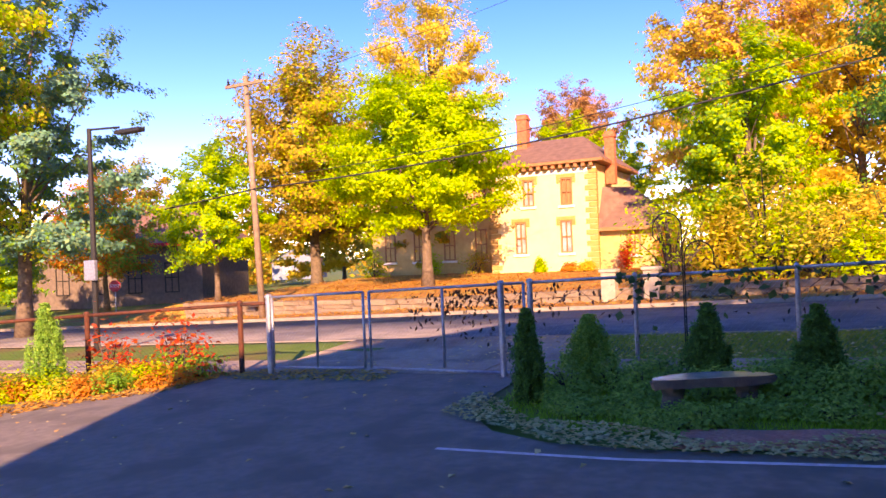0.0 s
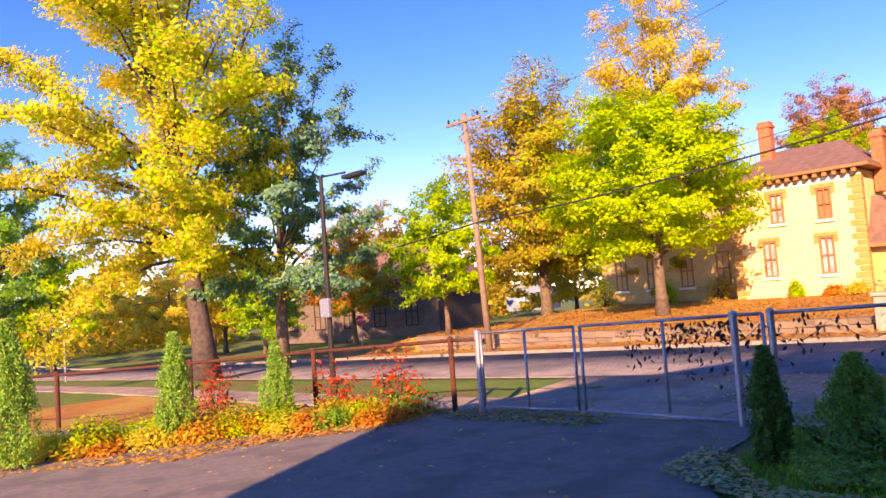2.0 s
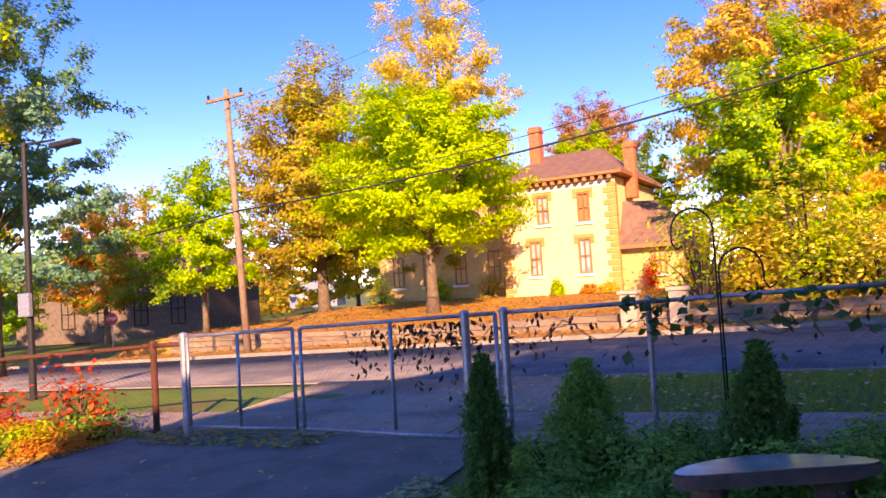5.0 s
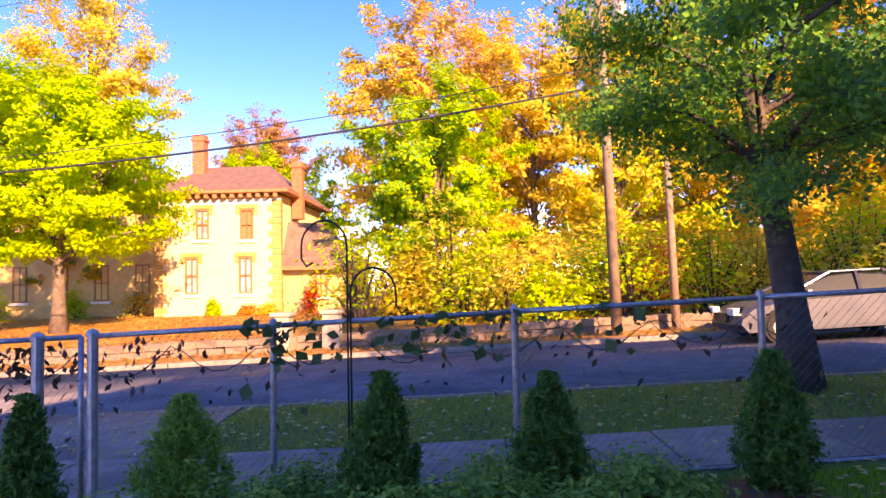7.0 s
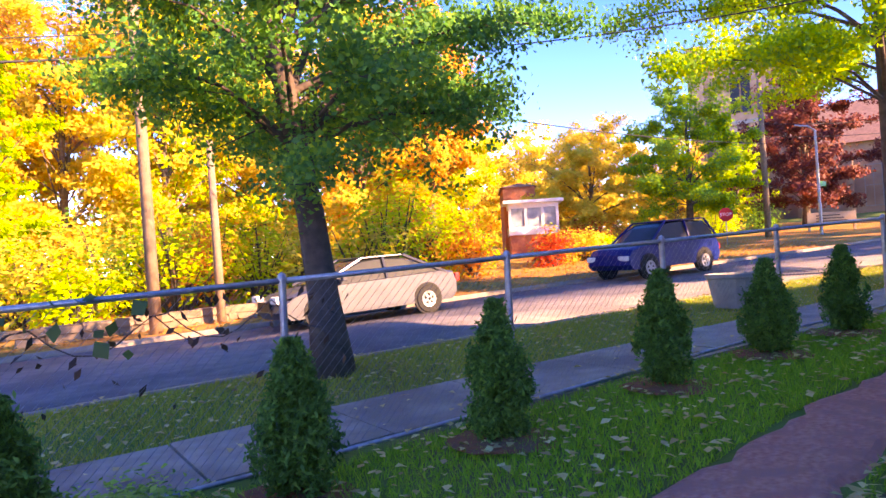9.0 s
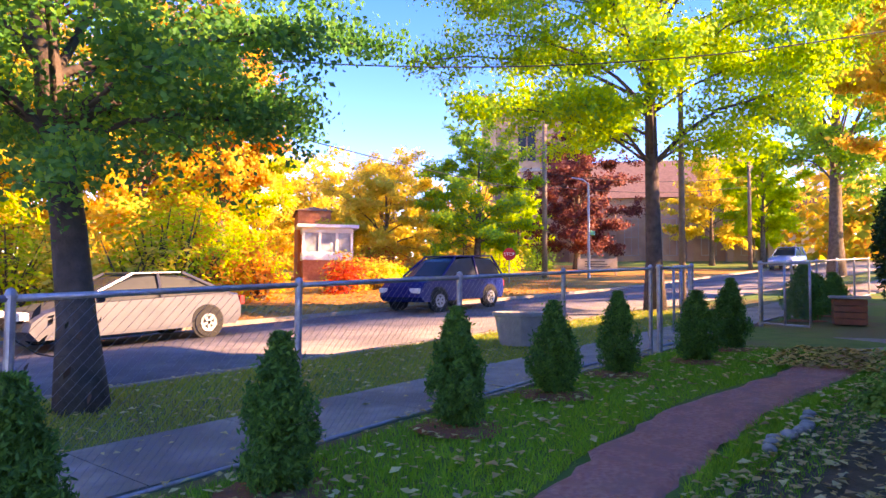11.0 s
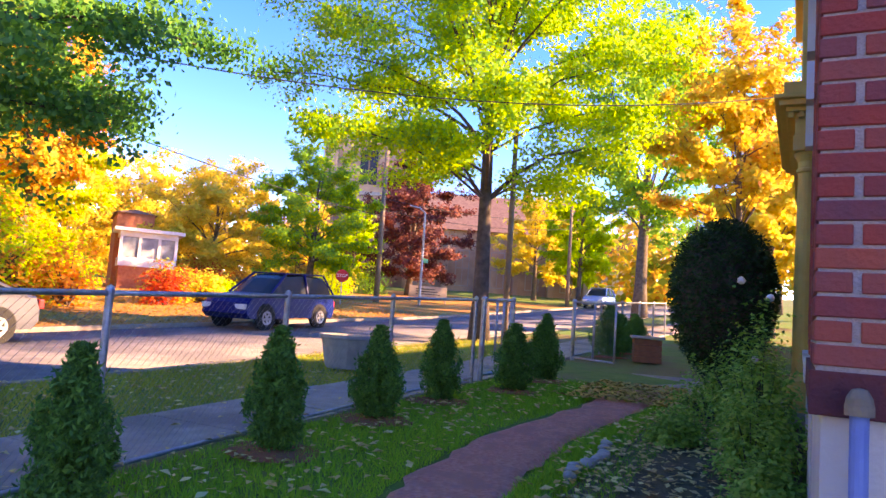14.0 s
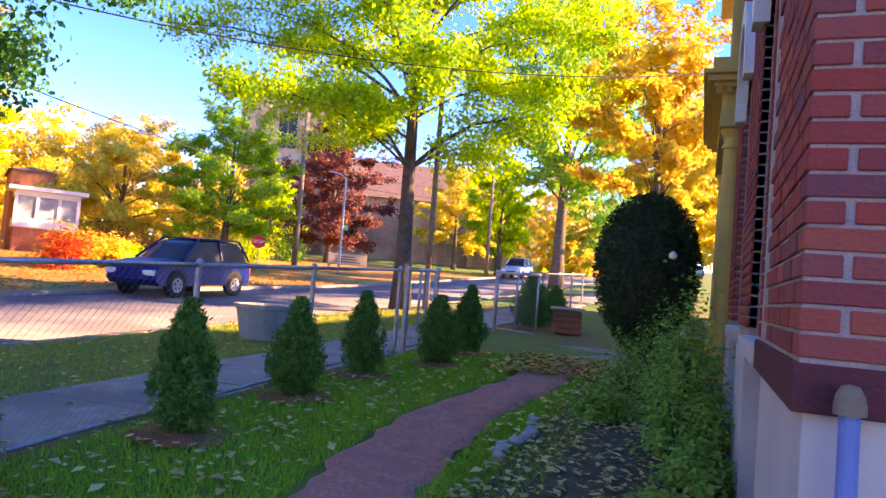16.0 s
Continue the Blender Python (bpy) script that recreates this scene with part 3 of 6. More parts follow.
tree("ginkgo_tree", "large dark-barked street tree with deep green leaves on the verge", 3.75, 11.0, (4.35, 11.4, 6.4), (3.1, 3.0, 4.2), 0.13, L["deep"], 28000, 0.23, M["bark_dark"], seed=3, clusters=120, lean=(-1.6, 0.3), second=(L["green"], 0.12, -1), fork=0.4, spread=0.14)
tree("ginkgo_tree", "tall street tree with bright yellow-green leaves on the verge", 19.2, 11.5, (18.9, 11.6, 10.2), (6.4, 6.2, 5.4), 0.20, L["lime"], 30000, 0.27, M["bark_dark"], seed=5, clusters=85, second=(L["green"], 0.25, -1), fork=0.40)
tree("ginkgo_tree", "broad lime-yellow tree in front of the cream house", -16.4, 28.6, (-16.6, 28.9, 6.9), (5.3, 4.6, 4.5), 0.30, L["lime"], 17000, 0.30, seed=7, clusters=110, spread=0.14)
tree("olive_maple", "big round olive-gold tree behind the house lawn", -32.6, 41.0, (-32.6, 40.5, 9.6), (6.4, 5.6, 8.2), 0.42, L["olive"], 16000, 0.5, seed=8, clusters=120, spread=0.15, second=(L["lime"], 0.15, 1))
tree("poplar_tree", "tall pale-yellow tree rising above the house", -24.0, 44.5, (-24.0, 44.3, 15.0), (6.0, 5.0, 8.8), 0.34, L["yellow"], 10000, 0.5, seed=9, clusters=70, hollow=0.2, second=(L["gold"], 0.45, -1))
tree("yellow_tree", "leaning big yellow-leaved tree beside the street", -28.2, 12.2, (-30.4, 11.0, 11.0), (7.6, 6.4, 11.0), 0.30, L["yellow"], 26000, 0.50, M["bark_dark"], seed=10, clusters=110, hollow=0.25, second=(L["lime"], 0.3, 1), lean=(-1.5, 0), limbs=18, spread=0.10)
# Shaded part of the foliage, added as a second tree with blue-green leaves.
tree("blue_tree", "blue-green shaded tree behind the yellow one", -29.3, 16.4, (-27.6, 16.0, 7.2), (4.6, 4.2, 7.2), 0.30, L["bluegreen"], 10000, 0.34, seed=11, clusters=70, hollow=0.2, spread=0.10, second=(L["green"], 0.3, -1))
tree("small_tree", "small bright green tree beside the street", -24.8, 23.0, (-24.5, 22.6, 4.4), (2.7, 2.4, 3.4), 0.26, L["lime"], 6500, 0.15, seed=12, clusters=60, spread=0.15, second=(L["green"], 0.3, -1))
tree("orange_tree", "orange maple by the far dark building", -46.5, 33.5, (-46.5, 33.2, 4.6), (4.0, 3.6, 4.6), 0.36, L["orange"], 7500, 0.22, seed=13, clusters=70, spread=0.16, second=(L["green"], 0.25, 1))
tree("green_tree", "green tree by the far dark building", -49.5, 27.0, (-49.5, 27.0, 2.6), (3.8, 3.2, 3.2), 0.34, L["lime"], 6000, 0.2, seed=14, clusters=60, spread=0.16, second=(L["green"], 0.4, 1))
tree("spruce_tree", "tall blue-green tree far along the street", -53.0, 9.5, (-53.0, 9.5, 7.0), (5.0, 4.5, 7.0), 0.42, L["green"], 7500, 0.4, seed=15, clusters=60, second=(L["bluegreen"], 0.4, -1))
tree("russet_tree", "russet tree behind the house roof", -16.8, 57.0, (-16.8, 56.7, 12.6), (4.0, 3.6, 3.4), 0.30, L["pinkbrown"], 9000, 0.3, seed=16, clusters=80, spread=0.16)
tree("lime_tree", "yellow-green tree rising over the house roof", -17.4, 52.5, (-16.2, 52.3, 9.6), (3.4, 3.2, 2.9), 0.30, L["lime"], 6500, 0.25, seed=19, clusters=60, spread=0.15)
tree("lime_tree", "yellow-green tree behind the house", -12.2, 53.8, (-12.0, 53.6, 6.6), (3.4, 3.2, 4.8), 0.34, L["lime"], 4500, 0.3, seed=17, clusters=45)
tree("lime_tree", "yellow-green tree at the edge of the wood", -1.9, 34.2, (-2.0, 34.0, 6.2), (4.1, 3.8, 5.7), 0.34, L["lime"], 11000, 0.34, seed=18, clusters=80, second=(L["green"], 0.30, -1), fork=0.2)
wood = [(-3.6, 43, 12.0, 5.4, 8.4, "gold", "pinkbrown"), (3.2, 42, 9.4, 4.6, 8.4, "gold", "yellow"), (7.6, 40, 9.2, 4.6, 8.6, "yellow", "lime"), (12.6, 43, 9.6, 4.8, 8.8, "gold", "mixed"),
        (1.0, 50, 12.5, 5.5, 9.0, "gold", "orange"), (9.0, 51, 13.0, 5.5, 9.0, "pinkbrown", "gold"), (17.5, 38, 9.5, 4.4, 9.0, "yellow", "orange"), (20.5, 35.5, 11.2, 3.4, 6.6, "gold", "orange"), (23.5, 41, 8.6, 4.2, 7.2, "yellow", "lime"), (16, 52, 12.5, 6, 9, "gold", "olive")]
for i, (tx, ty, tz, ra, rb, m1, m2) in enumerate(wood):
    tree("woodland_tree", f"tall woodland tree with {L[m1].name}", tx, ty, (tx, ty, tz), (ra, ra, rb), 0.40, L[m1], 7500, 0.30, seed=40 + i, clusters=75, second=(L[m2], 0.35, 1), hollow=0.15, group="woodland trees", fork=0.25)
tree("green_tree", "rounded green tree at the street corner", 37.0, 31.6, (36.4, 30.9, 7.3), (4.7, 4.4, 5.2), 0.32, L["green"], 8500, 0.28, seed=60, clusters=50, spread=0.11, second=(L["lime"], 0.5, 1))
tree("maroon_tree", "dark maroon tree near the church", 52.4, 33.0, (52.4, 32.7, 9.6), (5.2, 4.6, 7.4), 0.40, L["maroon"], 8000, 0.3, seed=61, clusters=65, fork=0.15)
tree("yellow_maple", "yellow maple beside the porch house", 36.4, 39.6, (36.0, 39.0, 6.4), (5.6, 4.6, 4.8), 0.36, L["yellow"], 7000, 0.26, seed=62, clusters=60)
tree("orange_tree", "orange-gold tree beside the entrance walk", 24.4, 5.0, (24.5, 5.2, 8.9), (3.0, 3.0, 3.7), 0.30, L["gold"], 5200, 0.16, seed=63, clusters=60, second=(L["orange"], 0.14, 1))
tree("street_tree", "tall green street tree further up the hill", 46.0, 12.4, (46.6, 12.2, 16.0), (6.8, 6.0, 8.6), 0.45, L["green"], 9000, 0.45, seed=64, clusters=75, second=(L["lime"], 0.35, 1))
far = [(67, 27, 9.5, 4.5, 5.0, "yellow"), (76, 26, 9.5, 4.2, 5.0, "lime"), (62, 21, 10, 3.6, 5.2, "lime"), (84, 14, 12, 6, 7, "green"), (70, 5, 13, 6, 8, "lime"), (45, 2, 10, 4.5, 7, "yellow"), (58, -1, 12, 5, 8, "green"), (34, 4.5, 7.5, 2.8, 4, "yellow"), (95, 22, 13, 6, 7, "gold"), (110, 12, 14, 8, 8, "lime")]
for i, (tx, ty, tz, ra, rb, m1) in enumerate(far):
    tree("street_tree", f"street tree with {L[m1].name} up the hill", tx, ty, (tx, ty, tz), (ra, ra, rb), 0.5, L[m1], 3600, 0.26, seed=80 + i, clusters=48, group="trees up the street")
for i, (tx, ty, tz, ra, rb, m1) in enumerate([(-60, 24, 2.5, 6, 3.5, "yellow"), (-66, 32, 3.5, 5, 4, "gold"), (-72, 18, 5, 6, 5.5, "lime"), (-58, 46, 6, 6, 7, "mixed"), (-42, 58, 6, 5, 7, "gold"), (-38, 48, 4.5, 4, 5, "yellow"), (-85, 40, 8, 8, 9, "green"), (-80, 5, 7, 7, 8, "bluegreen"), (-28, 56, 6, 4, 6, "gold"), (-22, 39.5, 4.2, 2.6, 3.4, "mixed")]):
    tree("garden_tree", f"garden tree with {L[m1].name} down the street", tx, ty, (tx, ty, tz), (ra, ra, rb), 0.5, L[m1], 3600, 0.25, seed=100 + i, clusters=48, group="trees down the street", fork=0.2)
for i, (tx, ty, tz, ra, rb, m1) in enumerate([(50, 62, 10, 6, 7, "yellow"), (58, 60, 11, 6, 7, "olive"), (44, 64, 9, 6, 7, "mixed"), (66, 56, 10, 5, 6, "gold"), (38, 58, 9, 6, 7, "gold"), (30, 52, 9, 5, 7, "yellow"), (26, 56, 10, 5, 8, "gold"), (60, 44, 8, 4, 5, "lime")]):
    tree("distant_tree", f"distant tree with {L[m1].name} behind the street corner", tx, ty, (tx, ty, tz), (ra, ra, rb), 0.55, L[m1], 3200, 0.28, seed=130 + i, clusters=45, group="trees behind the corner", fork=0.2)
# undergrowth at the wood's edge
rs = random.Random(21)
cols = ["lime", "yellow", "lime", "red", "mixed", "yellow", "orange", "lime", "red", "yellow", "green"]
for i in range(25):
    sx = -4.5 + i * 1.0 + rs.uniform(-0.5, 0.5)
    sy = rs.uniform(25.5, 31) + max(0, sx - 20) * 0.3
    k = "yellow" if sx < 3 and rs.random() < 0.6 else cols[rs.randrange(len(cols))]
    if k == "red" and sx < 9:
        k = "lime"
    r = rs.uniform(1.3, 2.3)
    shrub("woodland_shrub", f"bushy undergrowth with {L[k].name}", sx, sy, (r, r, r * rs.uniform(0.9, 1.5)), 0.22, L[k], 1500, 200 + i, group="undergrowth")

for i, (sx, sy, k, r) in enumerate([(22, 27.5, "red", 1.2), (23.5, 29, "mixed", 1.4), (25, 28.5, "yellow", 1.1), (26.3, 31, "red", 1.2), (27.5, 30, "lime", 1.0), (29, 33.5, "yellow", 0.9), (30.5, 33, "orange", 1.0), (32.2, 35.5, "red", 1.6), (33.5, 34.5, "orange", 1.3), (35.0, 33.0, "red", 1.2), (36.3, 32.2, "lime", 0.8), (31.5, 38.5, "red", 1.7), (39, 34, "yellow", 1.6), (42, 33.5, "lime", 1.5), (45, 35, "yellow", 2.0), (48, 34, "green", 1.6)]):
    shrub("garden_shrub", f"garden shrub with {L[k].name} by the porch house", sx, sy, (r, r, r * 0.8), 0.2, L[k], 1500, 250 + i, group="shrubs by the porch house")

# woods on the skyline
rng = np.random.default_rng(555)
blob = []
for k in range(150):
    a = radians(rng.uniform(-8, 188))
    dist = rng.uniform(85, 150)
    bx, by = dist * math.cos(a), 8 + dist * math.sin(a)
    if -60 < by < 24 and abs(bx) > 60:
        by += 22 if bx > 0 else 30
    rr_ = rng.uniform(4, 8)
    c = np.array([bx, by, float(H(bx, by)) + rr_ * 0.7])
    d = rng.normal(size=(420, 3))
    d /= np.linalg.norm(d, axis=1)[:, None]
    blob.append(c + d * rng.uniform(0.5, 1.05, (420, 1)) * np.array([rr_, rr_, rr_ * 1.0]))
pts = np.concatenate(blob)
pts[:, 2] = np.maximum(pts[:, 2], H(pts[:, 0], pts[:, 1]) + 0.2)
tagged(leaves("far_woods", pts, 1.1, L["mixed"], None, rng, 0.2, 0.7, "stuff", "distant autumn woods along the skyline"), category="woods")

# ---- cream house ----
def window(parent, x, y, z, w, h, frame_m, pane_m, sill=True, depth=0.14):
    """A sash window in a wall that faces -y; x, z: lower corner."""
    bm = bmesh.new()
    t = 0.09
    for a in ((x, z, x + t, z + h), (x + w - t, z, x + w, z + h), (x + t, z, x + w - t, z + t), (x + t, z + h - t, x + w - t, z + h), (x + t, z + h / 2 - 0.04, x + w - t, z + h / 2 + 0.04), (x + w / 2 - 0.025, z + t, x + w / 2 + 0.025, z + h - t)):
        box(bm, a[0], y - 0.06, a[1], a[2], y + depth, a[3])
    fr = part("window", bm, frame_m, parent, "brown sash window frame")
    bm = bmesh.new()
    box(bm, x + 0.02, y + 0.05, z + 0.02, x + w - 0.02, y + 0.09, z + h - 0.02)
    part("pane", bm, pane_m, fr)
    if sill:
        bm = bmesh.new()
        box(bm, x - 0.12, y - 0.16, z - 0.14, x + w + 0.12, y + 0.05, z - 0.002, 0.01)
        part("sill", bm, M["white"], fr)
    return fr


house = thing("cream_house", "two-storey cream brick house with brown hip roof and quoins", "house", -13, 36.4, 0)
HX0, HX1, HY, HE = -3.2, 3.15, 0.0, 6.55     # front wing in house coordinates
holes = [(-1.15, 4.38, 0.70, 1.55), (1.10, 4.34, 0.70, 1.55), (-1.70, 1.66, 0.70, 1.86), (1.02, 1.65, 0.70, 1.86)]
bm = bmesh.new()
box(bm, HX0, 0.0, 0.0, HX1, 0.02, 0.5)
box(bm, HX0, 0.14, 0.0, HX1, 9.0, HE)
zs = sorted({0.5, HE} | {v for h in holes for v in (h[1], h[1] + h[3])})
for z0, z1 in zip(zs, zs[1:]):
    cuts = sorted((h[0], h[0] + h[2]) for h in holes if h[1] < z1 - 1e-6 and h[1] + h[3] > z0 + 1e-6)
    at = HX0
    for a, b in cuts + [(HX1, HX1)]:
        if a > at:
            box(bm, at, 0.0, z0, a, 0.14, z1)
        at = b
part("wall", bm, M["cream"], house)
for i, (x, z, w, h) in enumerate(holes):
    # Upper right pane takes the trim's orange: a reflection painted as its colour.
    window(house, x, 0.04, z, w, h, M["trim"], M["pane"] if i != 1 else M["trim"])
    bm = bmesh.new()
    box(bm, x - 0.2, -0.06, z + h, x + w + 0.2, 0.0, z + h + 0.2, 0.015)
    box(bm, x - 0.2, -0.05, z + h - 0.3, x - 0.01, 0.0, z + h - 0.002, 0.01)
    box(bm, x + w + 0.01, -0.05, z + h - 0.3, x + w + 0.2, 0.0, z + h - 0.002, 0.01)
    part("lintel", bm, M["quoin"], house, "ochre stone hood over the window")
q = 0
for cx in (HX0, HX1):
    z = 0.45
    k = 0
    while z < HE - 0.4:
        w = 0.62 if k % 2 else 0.42
        bm = bmesh.new()
        s = 1 if cx == HX0 else -1
        xa, xb = sorted((cx - s * 0.04, cx + s * w))
        box(bm, xa, -0.05, z, xb, 0.3, z + 0.27, 0.02)
        part("quoin", bm, M["quoin"], house)
        z += 0.31
        k += 1
bm = bmesh.new()
box(bm, HX0 - 0.05, -0.08, -0.4, HX1 + 0.05, 9.0, 0.42, 0.02)
part("plinth", bm, M["stone"], house)


def hip(bm, x0, y0, x1, y1, z, zr, inset):
    e = [bm.verts.new(p) for p in ((x0, y0, z), (x1, y0, z), (x1, y1, z), (x0, y1, z))]
    my, mx = (y0 + y1) / 2, (x0 + x1) / 2
    if x1 - x0 >= y1 - y0:
        r = [bm.verts.new((x0 + inset, my, zr)), bm.verts.new((x1 - inset, my, zr))]
        fs = ((e[0], e[1], r[1], r[0]), (e[1], e[2], r[1]), (e[2], e[3], r[0], r[1]), (e[3], e[0], r[0]))
    else:
        r = [bm.verts.new((mx, y0 + inset, zr)), bm.verts.new((mx, y1 - inset, zr))]
        fs = ((e[0], e[1], r[0]), (e[1], e[2], r[1], r[0]), (e[2], e[3], r[1]), (e[3], e[0], r[0], r[1]))
    for f in fs:
        bm.faces.new(f)
    bm.faces.new(e[::-1])
    return bm


bm = bmesh.new()
e = [bm.verts.new(p) for p in ((HX0 - 0.5, -0.55, HE + 0.25), (HX1 + 0.5, -0.55, HE + 0.25), (HX1 + 0.5, 9.4, HE + 0.25), (HX0 - 0.5, 9.4, HE + 0.25))]
r = [bm.verts.new((HX0 + 1.2, 4.2, 8.75)), bm.verts.new((HX1 - 1.75, 4.2, 8.75))]
for f in ((e[0], e[1], r[1], r[0]), (e[1], e[2], r[1]), (e[2], e[3], r[0], r[1]), (e[3], e[0], r[0]), (e[3], e[2], e[1], e[0])):
    bm.faces.new(f)
part("roof", bm, M["shingle"], house, "brown shingle hip roof")
bm = bmesh.new()
box(bm, HX0 - 0.5, -0.55, HE + 0.08, HX1 + 0.5, 9.4, HE + 0.245, 0.02)
part("eaves_board", bm, M["trim"], house, "orange-brown eaves board")
for i in range(15):
    bm = bmesh.new()
    x = HX0 + 0.05 + i * (HX1 - HX0 - 0.3) / 14
    box(bm, x, -0.45, HE - 0.14, x + 0.2, 0.0, HE + 0.078, 0.02)
    part("bracket", bm, M["trim"], house)
bm = bmesh.new()
box(bm, HX0 - 0.03, -0.03, HE - 0.42, HX1 + 0.03, 0.0, HE - 0.16)
part("frieze", bm, M["white"], house)


def chimney(parent, x, y, z0, z1, w):
    bm = bmesh.new()
    box(bm, x - w / 2, y - w / 2, z0, x + w / 2, y + w / 2, z1, 0.02)
    box(bm, x - w / 2 - 0.06, y - w / 2 - 0.06, z1 - 0.35, x + w / 2 + 0.06, y + w / 2 + 0.06, z1 - 0.18, 0.02)
    return part("chimney", bm, M["redbrick"], parent, "red brick chimney")


chimney(house, -2.07, 3.0, 7.4, 10.3, 0.66)
chimney(house, 3.5, 2.2, 5.5, 8.55, 0.55)
# older, taller body behind the trees
bm = bmesh.new()
box(bm, -12.6, 1.6, 0.0, HX0, 12.0, 7.0)
# Ochre in place of cream: tree shade painted into the wall colour.
part("old_wall", bm, M["ochre"], house)
for wx in (-11.6, -9.4, -7.2, -5.0):
    for wz, wh in ((1.4, 1.9), (4.4, 1.7)):
        window(house, wx, 1.62, wz, 0.8, wh, M["trim"], M["pane"], depth=0.02)
bm = bmesh.new()
hip(bm, -13.2, 1.0, HX0 + 0.8, 12.6, 7.2, 9.6, 4.0)
part("old_roof", bm, M["shingle"], house)
bm = bmesh.new()
box(bm, -13.2, 1.0, 7.0, HX0 + 0.8, 12.6, 7.195, 0.02)
part("eaves_board", bm, M["trim"], house)
for k in range(14):
    bm = bmesh.new()
    box(bm, -12.4 + 0.7 * k, 1.1, 6.75, -12.2 + 0.7 * k, 1.6, 6.995, 0.02)
    part("bracket", bm, M["trim"], house)
bm = bmesh.new()
z = 0.45
k = 0
while z < 6.6:
    w = 0.62 if k % 2 else 0.42
    bmq = bmesh.new()
    box(bmq, HX0 - 0.62 - (0.2 if k % 2 else 0), 1.52, z, HX0 - 0.02, 1.6, z + 0.27, 0.02)
    part("quoin", bmq, M["quoin"], house)
    z += 0.31
    k += 1
bm.free()
# low annex
bm = bmesh.new()
box(bm, HX1 + 0.0, 0.5, -0.4, 6.6, 6.0, 3.0)
# Same ochre here, darker than cream for the tree shade on the annex.
part("annex_wall", bm, M["ochre"], house, "ochre annex wall in tree shade")
bm = bmesh.new()
v = [bm.verts.new(p) for p in ((HX1, 0.0, 2.98), (7.1, 0.0, 2.92), (7.1, 6.5, 2.92), (HX1, 6.5, 2.98), (HX1, 1.4, 5.3), (4.6, 2.6, 5.3), (HX1, 5.0, 5.3))]
for f in ((v[0], v[1], v[5], v[4]), (v[1], v[2], v[5]), (v[2], v[3], v[6], v[5]), (v[4], v[5], v[6]), (v[3], v[2], v[1], v[0]), (v[0], v[4], v[6], v[3])):
    bm.faces.new(f)
part("annex_roof", bm, M["shingle"], house, "brown shingle annex roof")
bm = bmesh.new()
box(bm, HX1 + 0.02, -0.03, 2.78, 7.1, 0.1, 2.975)
part("annex_fascia", bm, M["trim"], house)
window(house, 4.75, 0.48, 1.45, 0.62, 1.35, M["trim"], M["darkglass"], depth=0.02)
bm = bmesh.new()
for px in (7.0,):
    box(bm, px - 0.08, 0.05, -0.3, px + 0.08, 0.21, 2.9, 0.01)
part("porch_post", bm, M["trim"], house)

# ---- stone wall along the far verge ----
stone_wall = thing("stone_wall", "low limestone retaining wall below the lawn", "wall", kind="structure")
rw = random.Random(9)
stone_me = []
for k in range(6):
    bm = bmesh.new()
    box(bm, -0.5, -0.15, -0.5, 0.5, 0.15, 0.5, 0.06)
    for vv in bm.verts:
        vv.co += Vector((rw.uniform(-0.03, 0.03), rw.uniform(-0.03, 0.03), rw.uniform(-0.05, 0.05)))
    me = bpy.data.meshes.new("stone")
    bm.to_mesh(me)
    bm.free()
    me.materials.append(M["stonepiece"])
    stone_me.append(me)
x = -25.5
while x < 6.2:
    z = float(GR(x)) - 0.02
    topz = max(0.30 + 0.012 * x + 0.1, z + 0.42)
    n = 3 if topz - z > 0.5 else 2
    hh = (topz - z) / n
    for k in range(n):
        w = rw.uniform(0.55, 1.0)
        ob = new("stone", stone_me[rw.randrange(6)])
        ob.parent = stone_wall
        ob.matrix_world = Matrix.LocRotScale((x + 0.35 + rw.uniform(-0.1, 0.1), WALL_Y + 0.1, z + hh * (k + 0.5)), None, (w, 1.2, hh * 0.97))
    x += 0.72

# ---- far buildings ----
dark = thing("dark_stone_building", "dark stone building with brown roof behind trees", "building", -56, 44, -1.8, 20)
bm = bmesh.new()
box(bm, -9, -5, 0, 9, 5, 5.4)
part("wall", bm, M["darkstone"], dark)
bm = bmesh.new()
hip(bm, -9.8, -5.8, 9.8, 5.8, 5.5, 9.2, 4)
part("roof", bm, M["shingle"], dark)
bm = bmesh.new()
box(bm, -9.8, -5.8, 5.2, 9.8, 5.8, 5.49, 0.03)
part("eaves_board", bm, M["red"], dark, "red painted eaves")
for k in range(5):
    window(dark, -8 + k * 3.4, -5.0, 1.2, 1.3, 2.6, M["black"], M["darkglass"], False, 0.03)
blue_house = thing("blue_house", "small light blue gabled house down the street", "house", -70, 86, -1.4, 25)
bm = bmesh.new()
box(bm, -3.6, -3, 0, 3.6, 3, 2.8)
prism_pts = [(-3.6, 2.8), (3.6, 2.8), (0, 4.9)]
a = [bm.verts.new((px, -3, pz)) for px, pz in prism_pts]
b = [bm.verts.new((px, 3, pz)) for px, pz in prism_pts]
bm.faces.new(a)
bm.faces.new(b[::-1])
part("wall", bm, M["lightblue"], blue_house)
bm = bmesh.new()
for s in (-1, 1):
    v = [bm.verts.new(p) for p in ((s * 4.0, -3.4, 2.6), (0, -3.4, 5.0), (0, 3.4, 5.0), (s * 4.0, 3.4, 2.6))]
    bm.faces.new(v if s > 0 else v[::-1])
bmesh.ops.solidify(bm, geom=bm.faces[:], thickness=0.15)
part("roof", bm, M["shingle"], blue_house)
window(blue_house, -1.9, -3.02, 0.9, 1.2, 1.3, M["white"], M["pane"], False, 0.02)
